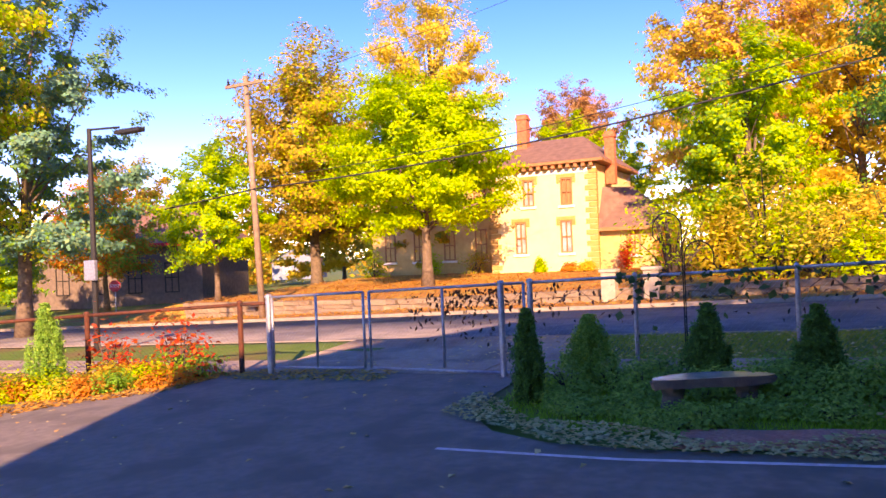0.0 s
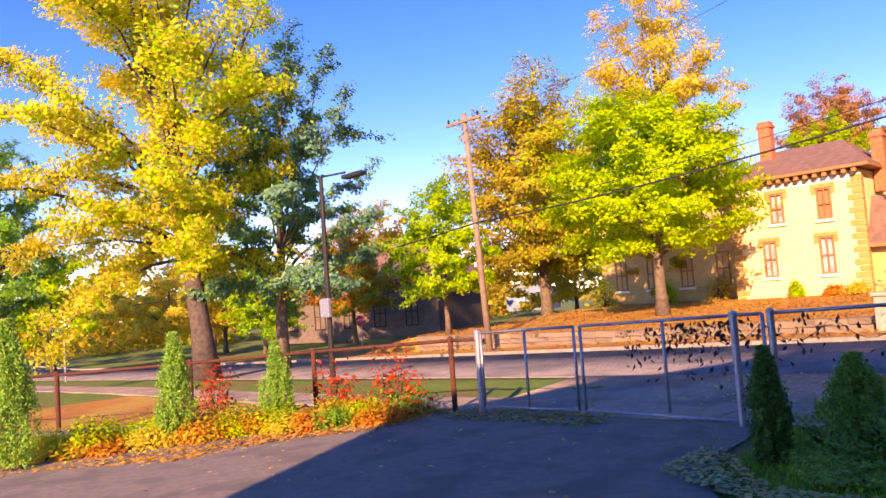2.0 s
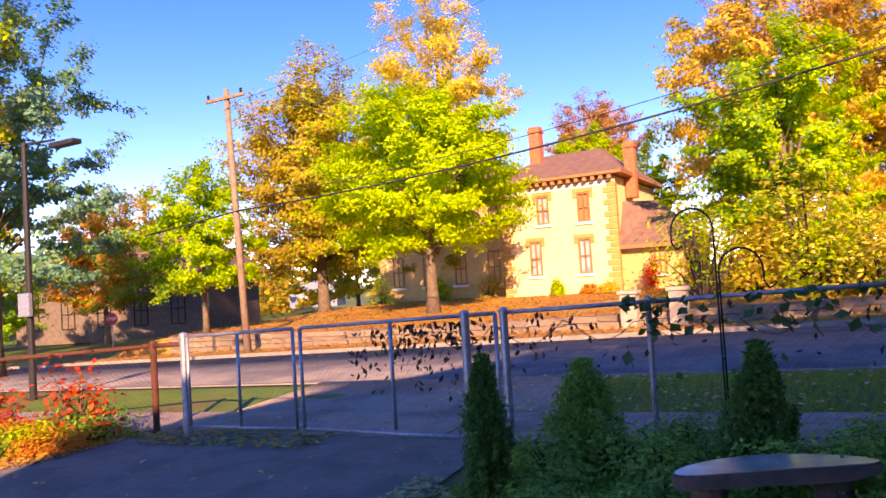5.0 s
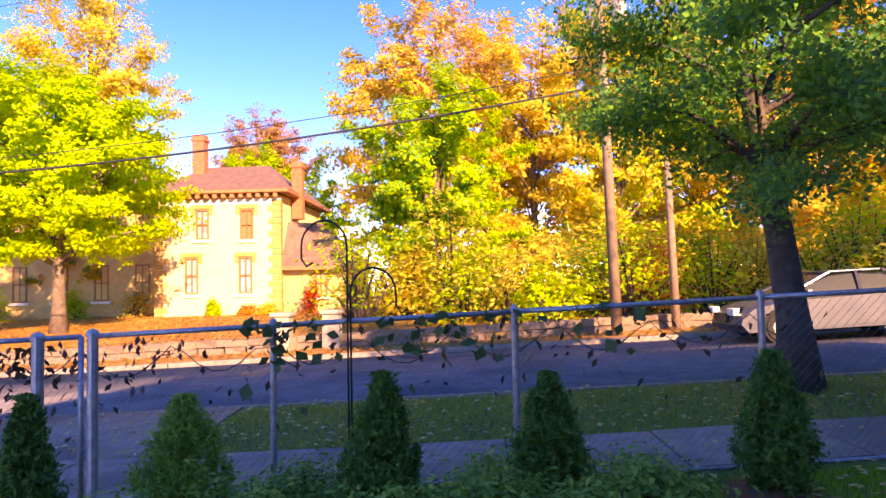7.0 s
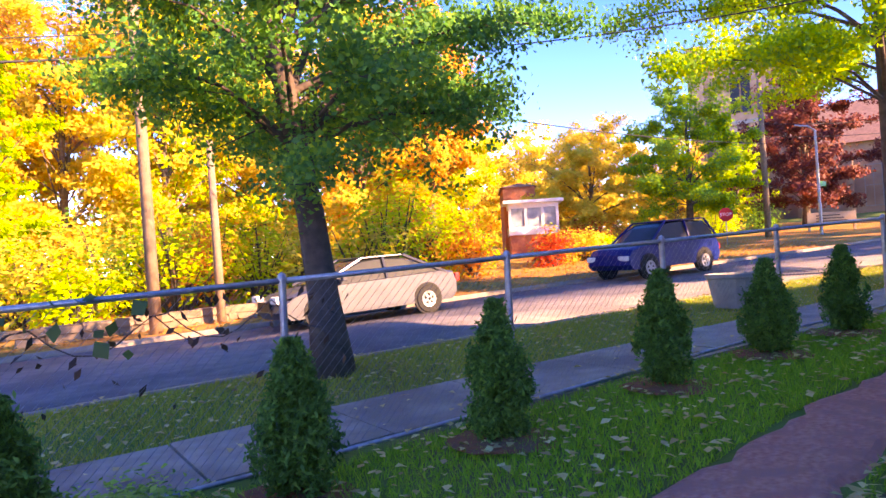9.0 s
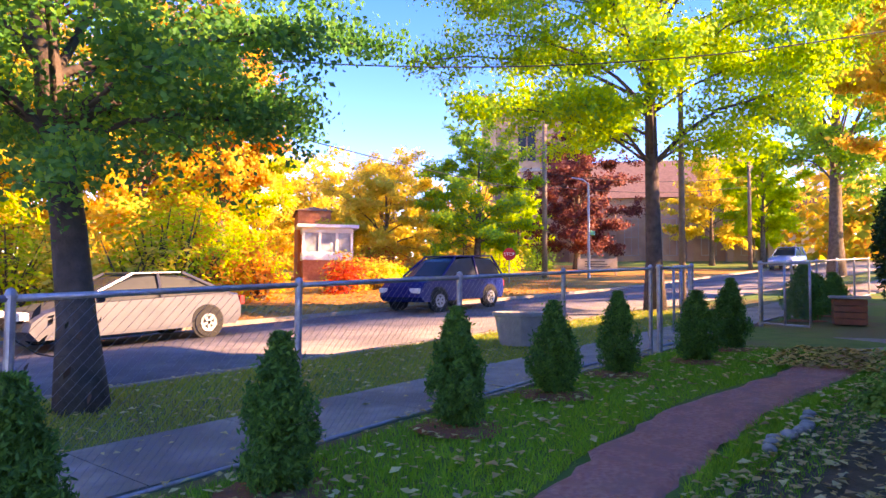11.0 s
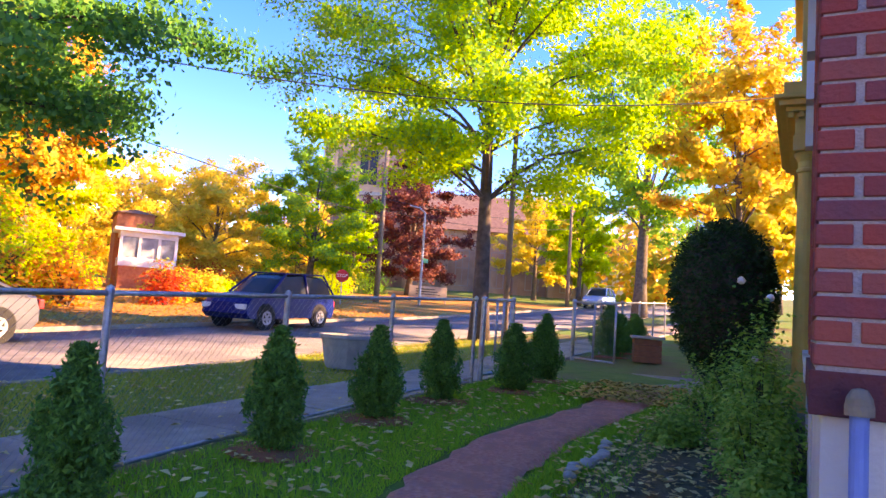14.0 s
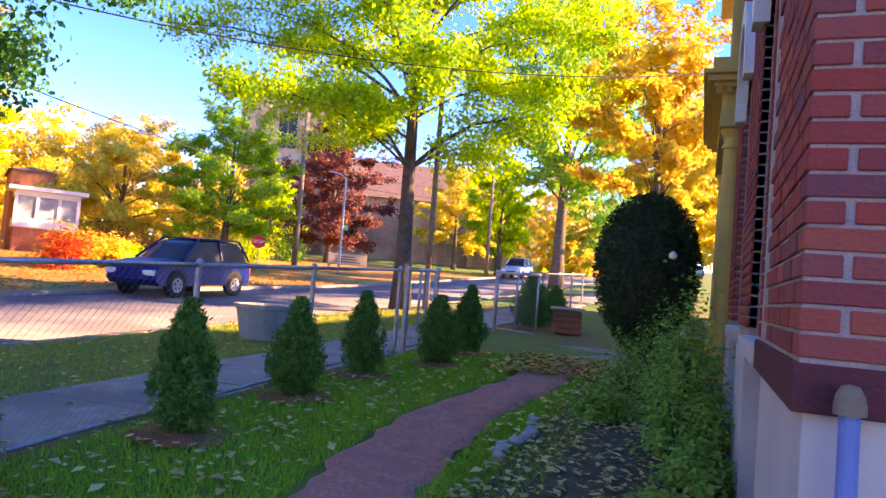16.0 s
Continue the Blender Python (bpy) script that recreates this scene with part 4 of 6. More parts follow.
window(blue_house, 1.0, -3.02, 0.9, 1.2, 1.3, M["white"], M["pane"], False, 0.02)

porch_house = thing("porch_house", "brick house with white enclosed porch among shrubs", "house", 30.0, 38.4, 2.6, -35)
porch_house.scale = (0.82, 0.82, 0.86)
bm = bmesh.new()
box(bm, -2.2, 1.4, -2.0, 0.4, 8, 4.6)
box(bm, -1.9, -1.2, -2.0, 1.8, 1.4, 0.745)
part("wall", bm, M["redbrick"], porch_house)
bm = bmesh.new()
hip(bm, -2.4, 1.2, 0.6, 8.2, 4.6, 5.0, 1.3)
part("roof", bm, M["shingle"], porch_house)
bm = bmesh.new()
box(bm, -2.0, -1.3, 0.75, 1.9, 1.39, 1.35, 0.02)
porch_body = part("porch", bm, M["white"], porch_house, "white painted enclosed porch")
for px, py in [(-2.0, -1.3), (-0.75, -1.3), (0.55, -1.3), (1.7, -1.3), (1.7, -0.1), (1.7, 1.15)]:
    bm = bmesh.new()
    box(bm, px, py, 1.352, px + 0.2, py + 0.2, 2.748)
    part("post", bm, M["white"], porch_body)
bm = bmesh.new()
box(bm, -2.0, -1.3, 2.75, 1.9, 1.39, 3.098, 0.02)
part("beam", bm, M["white"], porch_body)
bm = bmesh.new()
box(bm, -1.85, -1.2, 1.36, 1.8, 1.3, 2.74)
part("porch_glass", bm, M["pane"], porch_house)
bm = bmesh.new()
box(bm, -2.4, -1.7, 3.1, 2.3, 1.39, 3.35, 0.03)
part("porch_roof", bm, M["white"], porch_house)

church = thing("church", "tan brick church with battlemented tower", "church", 79.8, 55.7, 2.5, -62)
bm = bmesh.new()
box(bm, -5.2, -5.2, -2, 5.2, 5.2, 21.5)
part("tower", bm, M["churchbrick"], church)
for s in (-1, 1):
    for u in (-1, 1):
        bm = bmesh.new()
        box(bm, s * 4.9 - 0.9, u * 4.9 - 0.9, -2, s * 4.9 + 0.9, u * 4.9 + 0.9, 23.6, 0.1)
        part("corner_turret", bm, M["churchbrick"], church)
for z in (13.6, 20.6):
    bm = bmesh.new()
    box(bm, -5.35, -5.35, z, 5.35, 5.35, z + 0.45, 0.08)
    part("string_course", bm, M["stone"], church, "pale stone band")
for k in range(5):
    for u in (-5.15, 5.15):
        bm = bmesh.new()
        box(bm, -3.6 + k * 1.6, u - 0.25, 21.5, -2.7 + k * 1.6, u + 0.25, 22.7)
        part("merlon", bm, M["churchbrick"], church)
        bm = bmesh.new()
        box(bm, u - 0.25, -3.6 + k * 1.6, 21.5, u + 0.25, -2.7 + k * 1.6, 22.7)
        part("merlon", bm, M["churchbrick"], church)
for u in (-1, 1):
    for rot in (0, 90):
        bm = bmesh.new()
        box(bm, -1.1, 5.2, 15, -0.1, 5.3, 19.4)
        box(bm, 0.1, 5.2, 15, 1.1, 5.3, 19.4)
        bmesh.ops.rotate(bm, verts=bm.verts, matrix=Matrix.Rotation(radians(rot + (180 if u < 0 else 0)), 3, "Z"))
        part("louvre", bm, M["darkglass"], church)
nave = thing("church_nave", "tan brick church nave with grey roof and buttresses", "church", 81, 37.5, 3.0, -62)
bm = bmesh.new()
box(bm, -11, -5.5, -1, 11, 5.5, 8.5)
part("wall", bm, M["churchbrick"], nave)
bm = bmesh.new()
hip(bm, -11.6, -6.1, 11.6, 6.1, 8.5, 13.6, 0.3)
part("roof", bm, M["shingle"], nave)
for k in range(6):
    bm = bmesh.new()
    box(bm, -10.6 + k * 4.1, -6.6, -1, -9.9 + k * 4.1, -5.5, 7.0, 0.1)
    part("buttress", bm, M["churchbrick"], nave)
    if k < 5:
        window(nave, -9.0 + k * 4.1, -5.5, 2.0, 1.6, 4.2, M["stone"], M["darkglass"], False, 0.02)

church_sign = thing("church_sign", "low tan signboard on the corner lawn", "sign", 45.5, 27.4, float(H(45.5, 27.4)), -50)
bm = bmesh.new()
box(bm, -1.4, -0.1, 0.35, 1.4, 0.1, 1.15, 0.02)
board = part("board", bm, M["tan"], church_sign)
for k in range(3):
    bm = bmesh.new()
    box(bm, -0.9, -0.112, 0.55 + 0.18 * k, 0.9 - 0.2 * k, -0.1, 0.62 + 0.18 * k)
    part("text_bar", bm, M["bark_dark"], board)
for s in (-1.3, 1.3):
    bm = bmesh.new()
    box(bm, s - 0.08, -0.08, -0.1, s + 0.08, 0.08, 1.25, 0.01)
    part("post", bm, M["churchbrick"], church_sign)
white_house = thing("white_house", "far white gabled house up the hill", "house", 104, 30, float(H(104, 30)), -70)
bm = bmesh.new()
box(bm, -5, -4, -1, 5, 4, 5.5)
part("wall", bm, M["white"], white_house)
bm = bmesh.new()
hip(bm, -5.5, -4.5, 5.5, 4.5, 5.5, 8.8, 0.5)
part("roof", bm, M["shingle"], white_house)
for k in range(3):
    for zz in (0.8, 3.4):
        window(white_house, -4 + k * 3, -4.0, zz, 1.0, 1.5, M["white"], M["darkglass"], False, 0.02)
for k, xx in enumerate((-5.7, -4.3)):
    pier_t = thing("stone_pier", "square limestone pier with flat cap in the wall", "pier", xx, WALL_Y - 0.1, float(GR(xx)), group="wall piers")
    bm = bmesh.new()
    box(bm, -0.24, -0.24, -0.1, 0.24, 0.24, 0.95, 0.03)
    part("shaft", bm, M["stone"], pier_t)
    bm = bmesh.new()
    box(bm, -0.3, -0.3, 0.952, 0.3, 0.3, 1.06, 0.03)
    part("cap", bm, M["stone"], pier_t)
for i, (sx, sy, k, r, h) in enumerate([(-13.0, 35.8, "lime", 0.35, 0.55), (-10.4, 35.7, "gold", 0.55, 0.4), (-11.3, 35.9, "orange", 0.5, 0.3), (-8.2, 36.0, "red", 0.5, 0.9), (-6.3, 36.6, "orange", 0.7, 1.3), (-20.5, 36.9, "lime", 0.7, 0.9), (-17.6, 37.0, "mixed", 0.9, 0.9), (-24.5, 36.5, "lime", 0.8, 1.2)]):
    shrub("house_shrub", f"small shrub with {L[k].name} at the foot of the house", sx, sy, (r, r, h), 0.16, L[k], 900, 280 + i, group="shrubs by the house")

# ---- chain-link fence ----
FY = 7.84


def post(parent, x, y, material, top=None, r=0.032, low=-0.1):
    z0 = float(G(x))
    z1 = (1.66 + 0.039 * x) if top is None else top
    bm = bmesh.new()
    lathe(bm, [(r, z0 + low), (r, z1), (r * 1.25, z1), (r * 1.25, z1 + 0.02), (r * 0.9, z1 + 0.05), (0.004, z1 + 0.065)], 10, x, y)
    return part("post", bm, material, parent, smooth=False)


def rail(parent, name, a, b, r, material):
    bm = bmesh.new()
    tube(bm, [a, b], r, 8)
    return part(name, bm, material, parent, smooth=True)


def netting(parent, a, b, z_lo, z_hi, material, pitch=0.078, r=0.0011):
    """Diagonal wires of a chain-link panel between two ground points."""
    a, b = np.array(a, float), np.array(b, float)
    d = b - a
    length = np.linalg.norm(d)
    d = d / length
    nrm = np.array([-d[1], d[0]])
    v, f = [], []
    h = z_hi[0] - z_lo[0]
    for sgn in (1, -1):
        s = -h
        while s < length + h:
            pts = []
            for w in (0.0, h):
                pts.append([s + sgn * w if sgn > 0 else s + h - w, w])
            (s0, w0), (s1, w1) = pts
            lo, hi = 0.0, 1.0
            ds = s1 - s0
            t0, t1 = (0 - s0) / ds, (length - s0) / ds
            t0, t1 = min(t0, t1), max(t0, t1)
            lo, hi = max(0.0, t0), min(1.0, t1)
            if hi > lo + 0.01:
                ends = []
                for t in (lo, hi):
                    ss, ww = s0 + ds * t, w0 + (w1 - w0) * t
                    g = ss / length
                    zz = z_lo[0] + (z_lo[1] - z_lo[0]) * g + ww
                    p = a + d * ss + nrm * 0.004 * sgn
                    ends.append((p[0], p[1], zz))
                k = len(v)
                for e in ends:
                    v += [(e[0] + nrm[0] * r * 1.4, e[1] + nrm[1] * r * 1.4, e[2]), (e[0] - d[0] * r, e[1] - d[1] * r, e[2] + r), (e[0] + d[0] * r, e[1] + d[1] * r, e[2] - r)]
                f += [(k, k + 1, k + 4, k + 3), (k + 1, k + 2, k + 5, k + 4), (k + 2, k, k + 3, k + 5)]
            s += pitch
    return raw_mesh("wire_mesh", np.array(v), np.array(f), material, parent)


fence = thing("fence", "galvanised chain-link fence along the pavement", "fence")
TOPZ = lambda x: 1.66 + 0.039 * x
LOWZ = lambda x: np.interp(x, [-9, -4.2, -3.5, 1.35, 7.0, 8.9, 11.5, 30], [0.06, 0.26, 0.17, 0.355, 0.685, 0.79, 0.89, 1.60])
px = [-3.52, -1.98, 0.03, 2.02, 4.1, 6.15, 8.2, 10.75]
for x in px + [11.08]:
    post(fence, x, FY, M["steel"], r=0.045 if x in (-3.52, 11.08) else 0.03)
for x0, x1 in zip(px, px[1:]):
    rail(fence, "top_rail", (x0, FY, TOPZ(x0)), (x1, FY, TOPZ(x1)), 0.022, M["steel"])
    rail(fence, "bottom_rail", (x0, FY, LOWZ(x0)), (x1, FY, LOWZ(x1)), 0.02, M["steel"])
    netting(fence, (x0, FY), (x1, FY), (LOWZ(x0), LOWZ(x1)), (TOPZ(x0), TOPZ(x1)), M["wire"])


def gate(name, label, xa, ya, xb, yb, mid=1):
    g = thing(name, label, "gate", group="gate leaves")
    a, b = Vector((xa, ya, 0)), Vector((xb, yb, 0))
    n = mid + 2
    for k in range(n):
        p = a.lerp(b, k / (n - 1))
        rail(g, "upright", (p.x, p.y, LOWZ(p.x) - 0.02), (p.x, p.y, TOPZ(p.x)), 0.024, M["steel"])
    rail(g, "top_bar", (xa, ya, TOPZ(xa)), (xb, yb, TOPZ(xb)), 0.022, M["steel"])
    rail(g, "bottom_bar", (xa, ya, LOWZ(xa) - 0.02), (xb, yb, LOWZ(xb) - 0.02), 0.022, M["steel"])
    netting(g, (xa, ya), (xb, yb), (LOWZ(xa), LOWZ(xb)), (TOPZ(xa), TOPZ(xb)), M["wire"])
    return g


gate("driveway_gate", "closed chain-link gate leaf across the driveway", -8.45, 7.86, -6.45, 7.80)
gate("driveway_gate", "closed chain-link gate leaf hung with dried vines", -6.33, 7.80, -3.62, 7.84)
gate_post = thing("gate_posts", "stout galvanised gate posts beside the driveway", "post")
post(gate_post, -8.55, 7.88, M["steel"], r=0.055)
post(gate_post, -3.97, 7.80, M["steel"], r=0.05)
# entrance gate further along, its leaf standing open
for xa, xb in ((11.08, 12.4), (16.2, 18.6), (18.6, 21.0), (21.0, 23.4), (23.4, 25.8), (25.8, 28.2)):
    post(fence, xb, FY, M["steel"])
    rail(fence, "top_rail", (xa, FY, TOPZ(xa)), (xb, FY, TOPZ(xb)), 0.022, M["steel"])
    rail(fence, "bottom_rail", (xa, FY, LOWZ(xa)), (xb, FY, LOWZ(xb)), 0.02, M["steel"])
    netting(fence, (xa, FY), (xb, FY), (LOWZ(xa), LOWZ(xb)), (TOPZ(xa), TOPZ(xb)), M["wire"], 0.11)
post(fence, 16.2, FY, M["steel"], r=0.045)
gate("entrance_gate", "narrow chain-link entrance gate standing open", 12.45, 7.9, 13.35, 8.55)
gate("entrance_gate", "narrow chain-link entrance gate standing open", 16.1, 7.8, 15.6, 6.75)
# rusty fence on the west side
rusty = thing("rusty_fence", "low rusty chain-link fence behind the shrubs", "fence")
wp = [(-8.7, 7.95), (-9.35, 8.0), (-12.2, 6.9), (-14.6, 5.4), (-17.4, 3.6), (-20.5, 1.6), (-24, -0.6)]
for (xa, ya), (xb, yb) in zip(wp, wp[1:]):
    post(rusty, xb, yb, M["rust"], float(G(xb)) + 1.32, 0.05)
    za, zb = float(G(xa)), float(G(xb))
    rail(rusty, "top_rail", (xa, ya, za + 1.3), (xb, yb, zb + 1.3), 0.034, M["rust"])
    netting(rusty, (xa, ya), (xb, yb), (za + 0.05, zb + 0.05), (za + 1.3, zb + 1.3), M["rust"], 0.09)


# ---- planting along the fence ----
def arborvitae(x, y, h, w, seed, material, label, name="arborvitae", n=11000, leaf=0.066, group="young conifers by the fence"):
    """A slim upright conifer of flat sprays."""
    rng = np.random.default_rng(seed)
    z0 = float(H(x, y))
    ob = thing(name, label, "conifer", x, y, z0, group=group)
    bm = bmesh.new()
    tube(bm, [(0, 0, -0.05), (0.01, 0, h * 0.5), (0, 0, h * 0.92)], [0.03, 0.02, 0.004], 7)
    part("trunk", bm, M["bark_dark"], ob)
    k = 200
    u = rng.uniform(0.0, 1.0, k) ** 0.9
    ang = rng.uniform(0, 2 * np.pi, k)
    prof = w * 0.98 * np.where(u > 0.25, np.clip(1.0 - (np.clip(u - 0.25, 0, 1) / 0.75) ** 1.5, 0, 1) ** 0.9, 0.62 + 0.38 * u / 0.25)
    rr = prof * rng.uniform(0.5, 1.2, k)
    c = np.stack([rr * np.cos(ang), rr * np.sin(ang), 0.06 * h + u * h * 0.92], 1)
    pts = np.repeat(c, n // k, 0)
    pts = pts + rng.normal(size=pts.shape) * np.array([w * 0.085, w * 0.085, 0.05 * h])
    inner = rng.uniform(0, 1, (n // 4, 1))
    ia = rng.uniform(0, 2 * np.pi, (n // 4, 1))
    ir = w * 0.55 * (1 - inner) ** 0.6 * rng.uniform(0, 1, (n // 4, 1))
    pts = np.concatenate([pts, np.concatenate([ir * np.cos(ia), ir * np.sin(ia), 0.05 * h + inner * h * 0.9], 1)])
    pts[:, 2] = np.clip(pts[:, 2], 0.02, h)
    if name == "arborvitae" and x > 0:
        bm = bmesh.new()
        lathe(bm, [(0.42, 0.0), (0.36, 0.022), (0.2, 0.035), (0.05, 0.04)], 14)
        for vv in bm.verts:
            vv.co *= 1 + 0.25 * noise.noise(vv.co * 6 + Vector((seed, 0, 0)))
        part("mulch_ring", bm, M["mulch"], ob, "reddish bark mulch round the stem")
    leaves("foliage", pts, leaf * (0.6 + 0.2 * h), material, ob, rng, 0.0, 0.32, droop=-0.9)
    return ob


for i, (x, y, h, w) in enumerate([(-2.95, 6.1, 1.15, 0.20), (-0.98, 7.15, 1.05, 0.27), (0.22, 7.2, 0.98, 0.235), (1.85, 7.25, 1.02, 0.25), (3.42, 7.15, 1.05, 0.25), (5.36, 7.22, 1.05, 0.24), (7.1, 7.3, 1.0, 0.25), (8.7, 7.35, 1.03, 0.25), (10.25, 6.95, 0.98, 0.29), (11.8, 7.0, 1.10, 0.27), (17.4, 7.3, 1.25, 0.42), (18.9, 7.4, 1.0, 0.38), (20.2, 7.3, 1.0, 0.38)]):
    arborvitae(x, y, h, w, 300 + i, L["cedar"], "young dark green conifer planted beside the fence")
arborvitae(-2.48, 7.25, 0.95, 0.34, 330, L["perennial"], "loose bushy conifer beside the fence", n=9000)
for i, (x, y, h, w) in enumerate([(-12.9, 1.7, 2.4, 0.36), (-12.3, 4.1, 1.95, 0.32), (-11.8, 5.8, 1.6, 0.30)]):
    arborvitae(x, y, h, w, 340 + i, L["brightcedar"], "pale green upright conifer among yellow shrubs", n=12000, leaf=0.06, group="pale conifers")
rb = random.Random(5)
for i in range(42):
    u = i / 41
    x = -10.1 - 4.6 * u + rb.uniform(-0.5, 0.3)
    y = 7.3 - 6.4 * u + rb.uniform(-0.4, 0.4)
    k = rb.choice(["lime", "mixed", "yellow", "orange", "lime", "green"])
    r = rb.uniform(0.35, 0.6)
    shrub("bedding_shrub", f"low sunlit shrub with {L[k].name}", x, y, (r, r, r * rb.uniform(0.4, 0.75)), 0.08, L[k], 1300, 400 + i, group="shrubs by the rusty fence")
for i, (x, y) in enumerate([(-10.2, 7.3), (-11.6, 6.9), (-14.0, 5.6)]):
    shrub("red_vine", "red-leaved creeper climbing the rusty fence", x, y, (0.8, 0.3, 0.85), 0.12, L["red"], 420, 430 + i)
for i in range(16):
    x = rb.uniform(-2.9, 1.0)
    y = rb.uniform(6.45, 7.5)
    shrub("perennial", "leafy green garden plant in the shaded bed", x, y, (0.42, 0.42, 0.26), 0.055, L["perennial"], 1500, 450 + i, group="plants in the bed")
for i in range(20):
    x = rb.uniform(-2.9, 0.9)
    y = rb.uniform(5.45, 6.5)
    if abs((y - 6.02) * 0.866 - (x + 0.82) * 0.5) < 0.3 and abs(x + 0.82) < 0.8:
        y -= 0.5
    shrub("ground_cover", "low green ground cover round the stone bench", x, y, (0.34, 0.30, 0.11), 0.05, L["perennial"], 900, 600 + i, group="ground cover in the bed")
for i, (x, y, r, h) in enumerate([(6.9, 3.65, 0.45, 0.5), (7.6, 3.6, 0.5, 0.75), (8.4, 3.8, 0.6, 0.6), (9.2, 3.9, 0.7, 0.75), (9.8, 4.3, 0.6, 0.5), (10.9, 3.9, 0.7, 0.6), (6.1, 3.5, 0.35, 0.25), (5.2, 3.75, 0.3, 0.18), (8.0, 4.4, 0.35, 0.25), (12.0, 4.1, 0.6, 0.5)]):
    shrub("garden_plant", "green leafy plant in the bed below the wall", x, y - 0.08, (r * 0.72, r * 0.72, h * 0.9), 0.058, L["perennial"], 1900, 480 + i, group="plants below the wall")
rose = shrub("rose_bush", "tall rose bush with white blooms", 7.55, 3.55, (0.30, 0.30, 1.05), 0.06, L["perennial"], 1500, 500)
for k, (dx, dy, dz) in enumerate([(0.02, -0.06, 1.52), (-0.1, 0.18, 1.66), (0.1, 0.05, 0.95)]):
    bm = bmesh.new()
    bmesh.ops.create_icosphere(bm, subdivisions=2, radius=0.036)
    for vv in bm.verts:
        vv.co *= 1 + 0.22 * noise.noise(vv.co * 40 + Vector((k, 0, 0)))
    ob = part("bloom", bm, M["rose"], rose, "white rose bloom")
    ob.location = (dx, dy, dz)
# clipped yew, egg-shaped on a short stem
rng = np.random.default_rng(77)
yew = thing("topiary_yew", "dark egg-shaped clipped yew on a short stem", "topiary", 10.75, 4.19, float(G(10.75)))
bm = bmesh.new()
tube(bm, [(0, 0, -0.1), (0.02, 0, 0.5), (0, 0, 1.4)], [0.07, 0.055, 0.03], 8)
part("stem", bm, M["bark_dark"], yew)
d = rng.normal(size=(17000, 3))
d /= np.linalg.norm(d, axis=1)[:, None]
rad = np.where(d[:, 2:3] < 0, np.array([[0.69, 0.69, 1.15]]), np.array([[0.69, 0.69, 1.0]]))
lump = 1 + 0.07 * np.sin(d[:, 0:1] * 7 + 1) * np.sin(d[:, 1:2] * 6) * np.sin(d[:, 2:3] * 8 + 2)
pts = d * rad * lump * rng.uniform(0.86, 1.03, (17000, 1)) + np.array([0, 0, 1.58])
leaves("foliage", pts, 0.075, L["yew"], yew, rng, 0.0, 0.3)
# Added solid core in dark bark colour, fills the shell of needles.
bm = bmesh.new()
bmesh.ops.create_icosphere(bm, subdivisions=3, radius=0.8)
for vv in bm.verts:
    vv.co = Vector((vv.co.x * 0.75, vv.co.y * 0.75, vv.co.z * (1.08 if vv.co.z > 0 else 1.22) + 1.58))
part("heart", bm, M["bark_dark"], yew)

# ---- poles, lamps, cables ----
def utility_pole(x, y, h, r, label, arm=0.0, lean=0.0):
    z0 = float(H(x, y))
    ob = thing("utility_pole", label, "pole", x, y, z0, group="utility poles")
    bm = bmesh.new()
    tube(bm, [(0, 0, -0.2), (lean * 0.5, 0, h * 0.5), (lean, 0, h)], [r, r * 0.85, r * 0.68], 12)
    part("shaft", bm, M["pole"], ob, smooth=True)
    if arm:
        bm = bmesh.new()
        box(bm, lean - arm, -0.14, h - 0.42, lean + arm, -0.04, h - 0.30, 0.01)
        part("crossarm", bm, M["pole"], ob)
        for s in (-1, 1):
            bm = bmesh.new()
            tube(bm, [(lean + s * arm * 0.6, -0.1, h - 0.42), (lean, -0.1, h - 0.85)], 0.02, 6)
            part("brace", bm, M["steel"], ob)
            bm = bmesh.new()
            lathe(bm, [(0.03, h - 0.30), (0.06, h - 0.24), (0.035, h - 0.2), (0.06, h - 0.15), (0.02, h - 0.1)], 8, lean + s * arm * 0.85, -0.09)
            part("insulator", bm, M["black"], ob)
    return ob


utility_pole(-19.7, 20.3, 10.0, 0.145, "weathered wooden utility pole with crossarm", 1.0, -0.45)
p2 = utility_pole(3.4, 20.6, 10.5, 0.15, "sunlit brown utility pole beside the stone wall", 0, -0.25)
bm = bmesh.new()
lathe(bm, [(0.16, 8.2), (0.2, 8.25), (0.2, 9.0), (0.14, 9.06)], 12, 0.3, -0.1)
part("transformer", bm, M["planter"], p2, "grey transformer can")
utility_pole(5.1, 21.2, 4.7, 0.12, "short weathered wooden pole at the wood's edge", 0, -0.1)
utility_pole(40.5, 28.6, 10.5, 0.2, "wooden utility pole at the street corner", 0, 0)
utility_pole(58, 20.8, 8.5, 0.17, "wooden utility pole up the hill", 0.7, 0)
utility_pole(20.4, 11.2, 6.8, 0.10, "slim wooden pole on the verge", 0, 0)


def cable(label, a, b, sag, r=0.016):
    ob = thing("cable", label, "cable")
    a, b = Vector(a), Vector(b)
    bm = bmesh.new()
    tube(bm, [a.lerp(b, k / 24) + Vector((0, 0, -4 * sag * (k / 24) * (1 - k / 24))) for k in range(25)], r, 6)
    part("strand", bm, M["cable"], ob)
    return ob


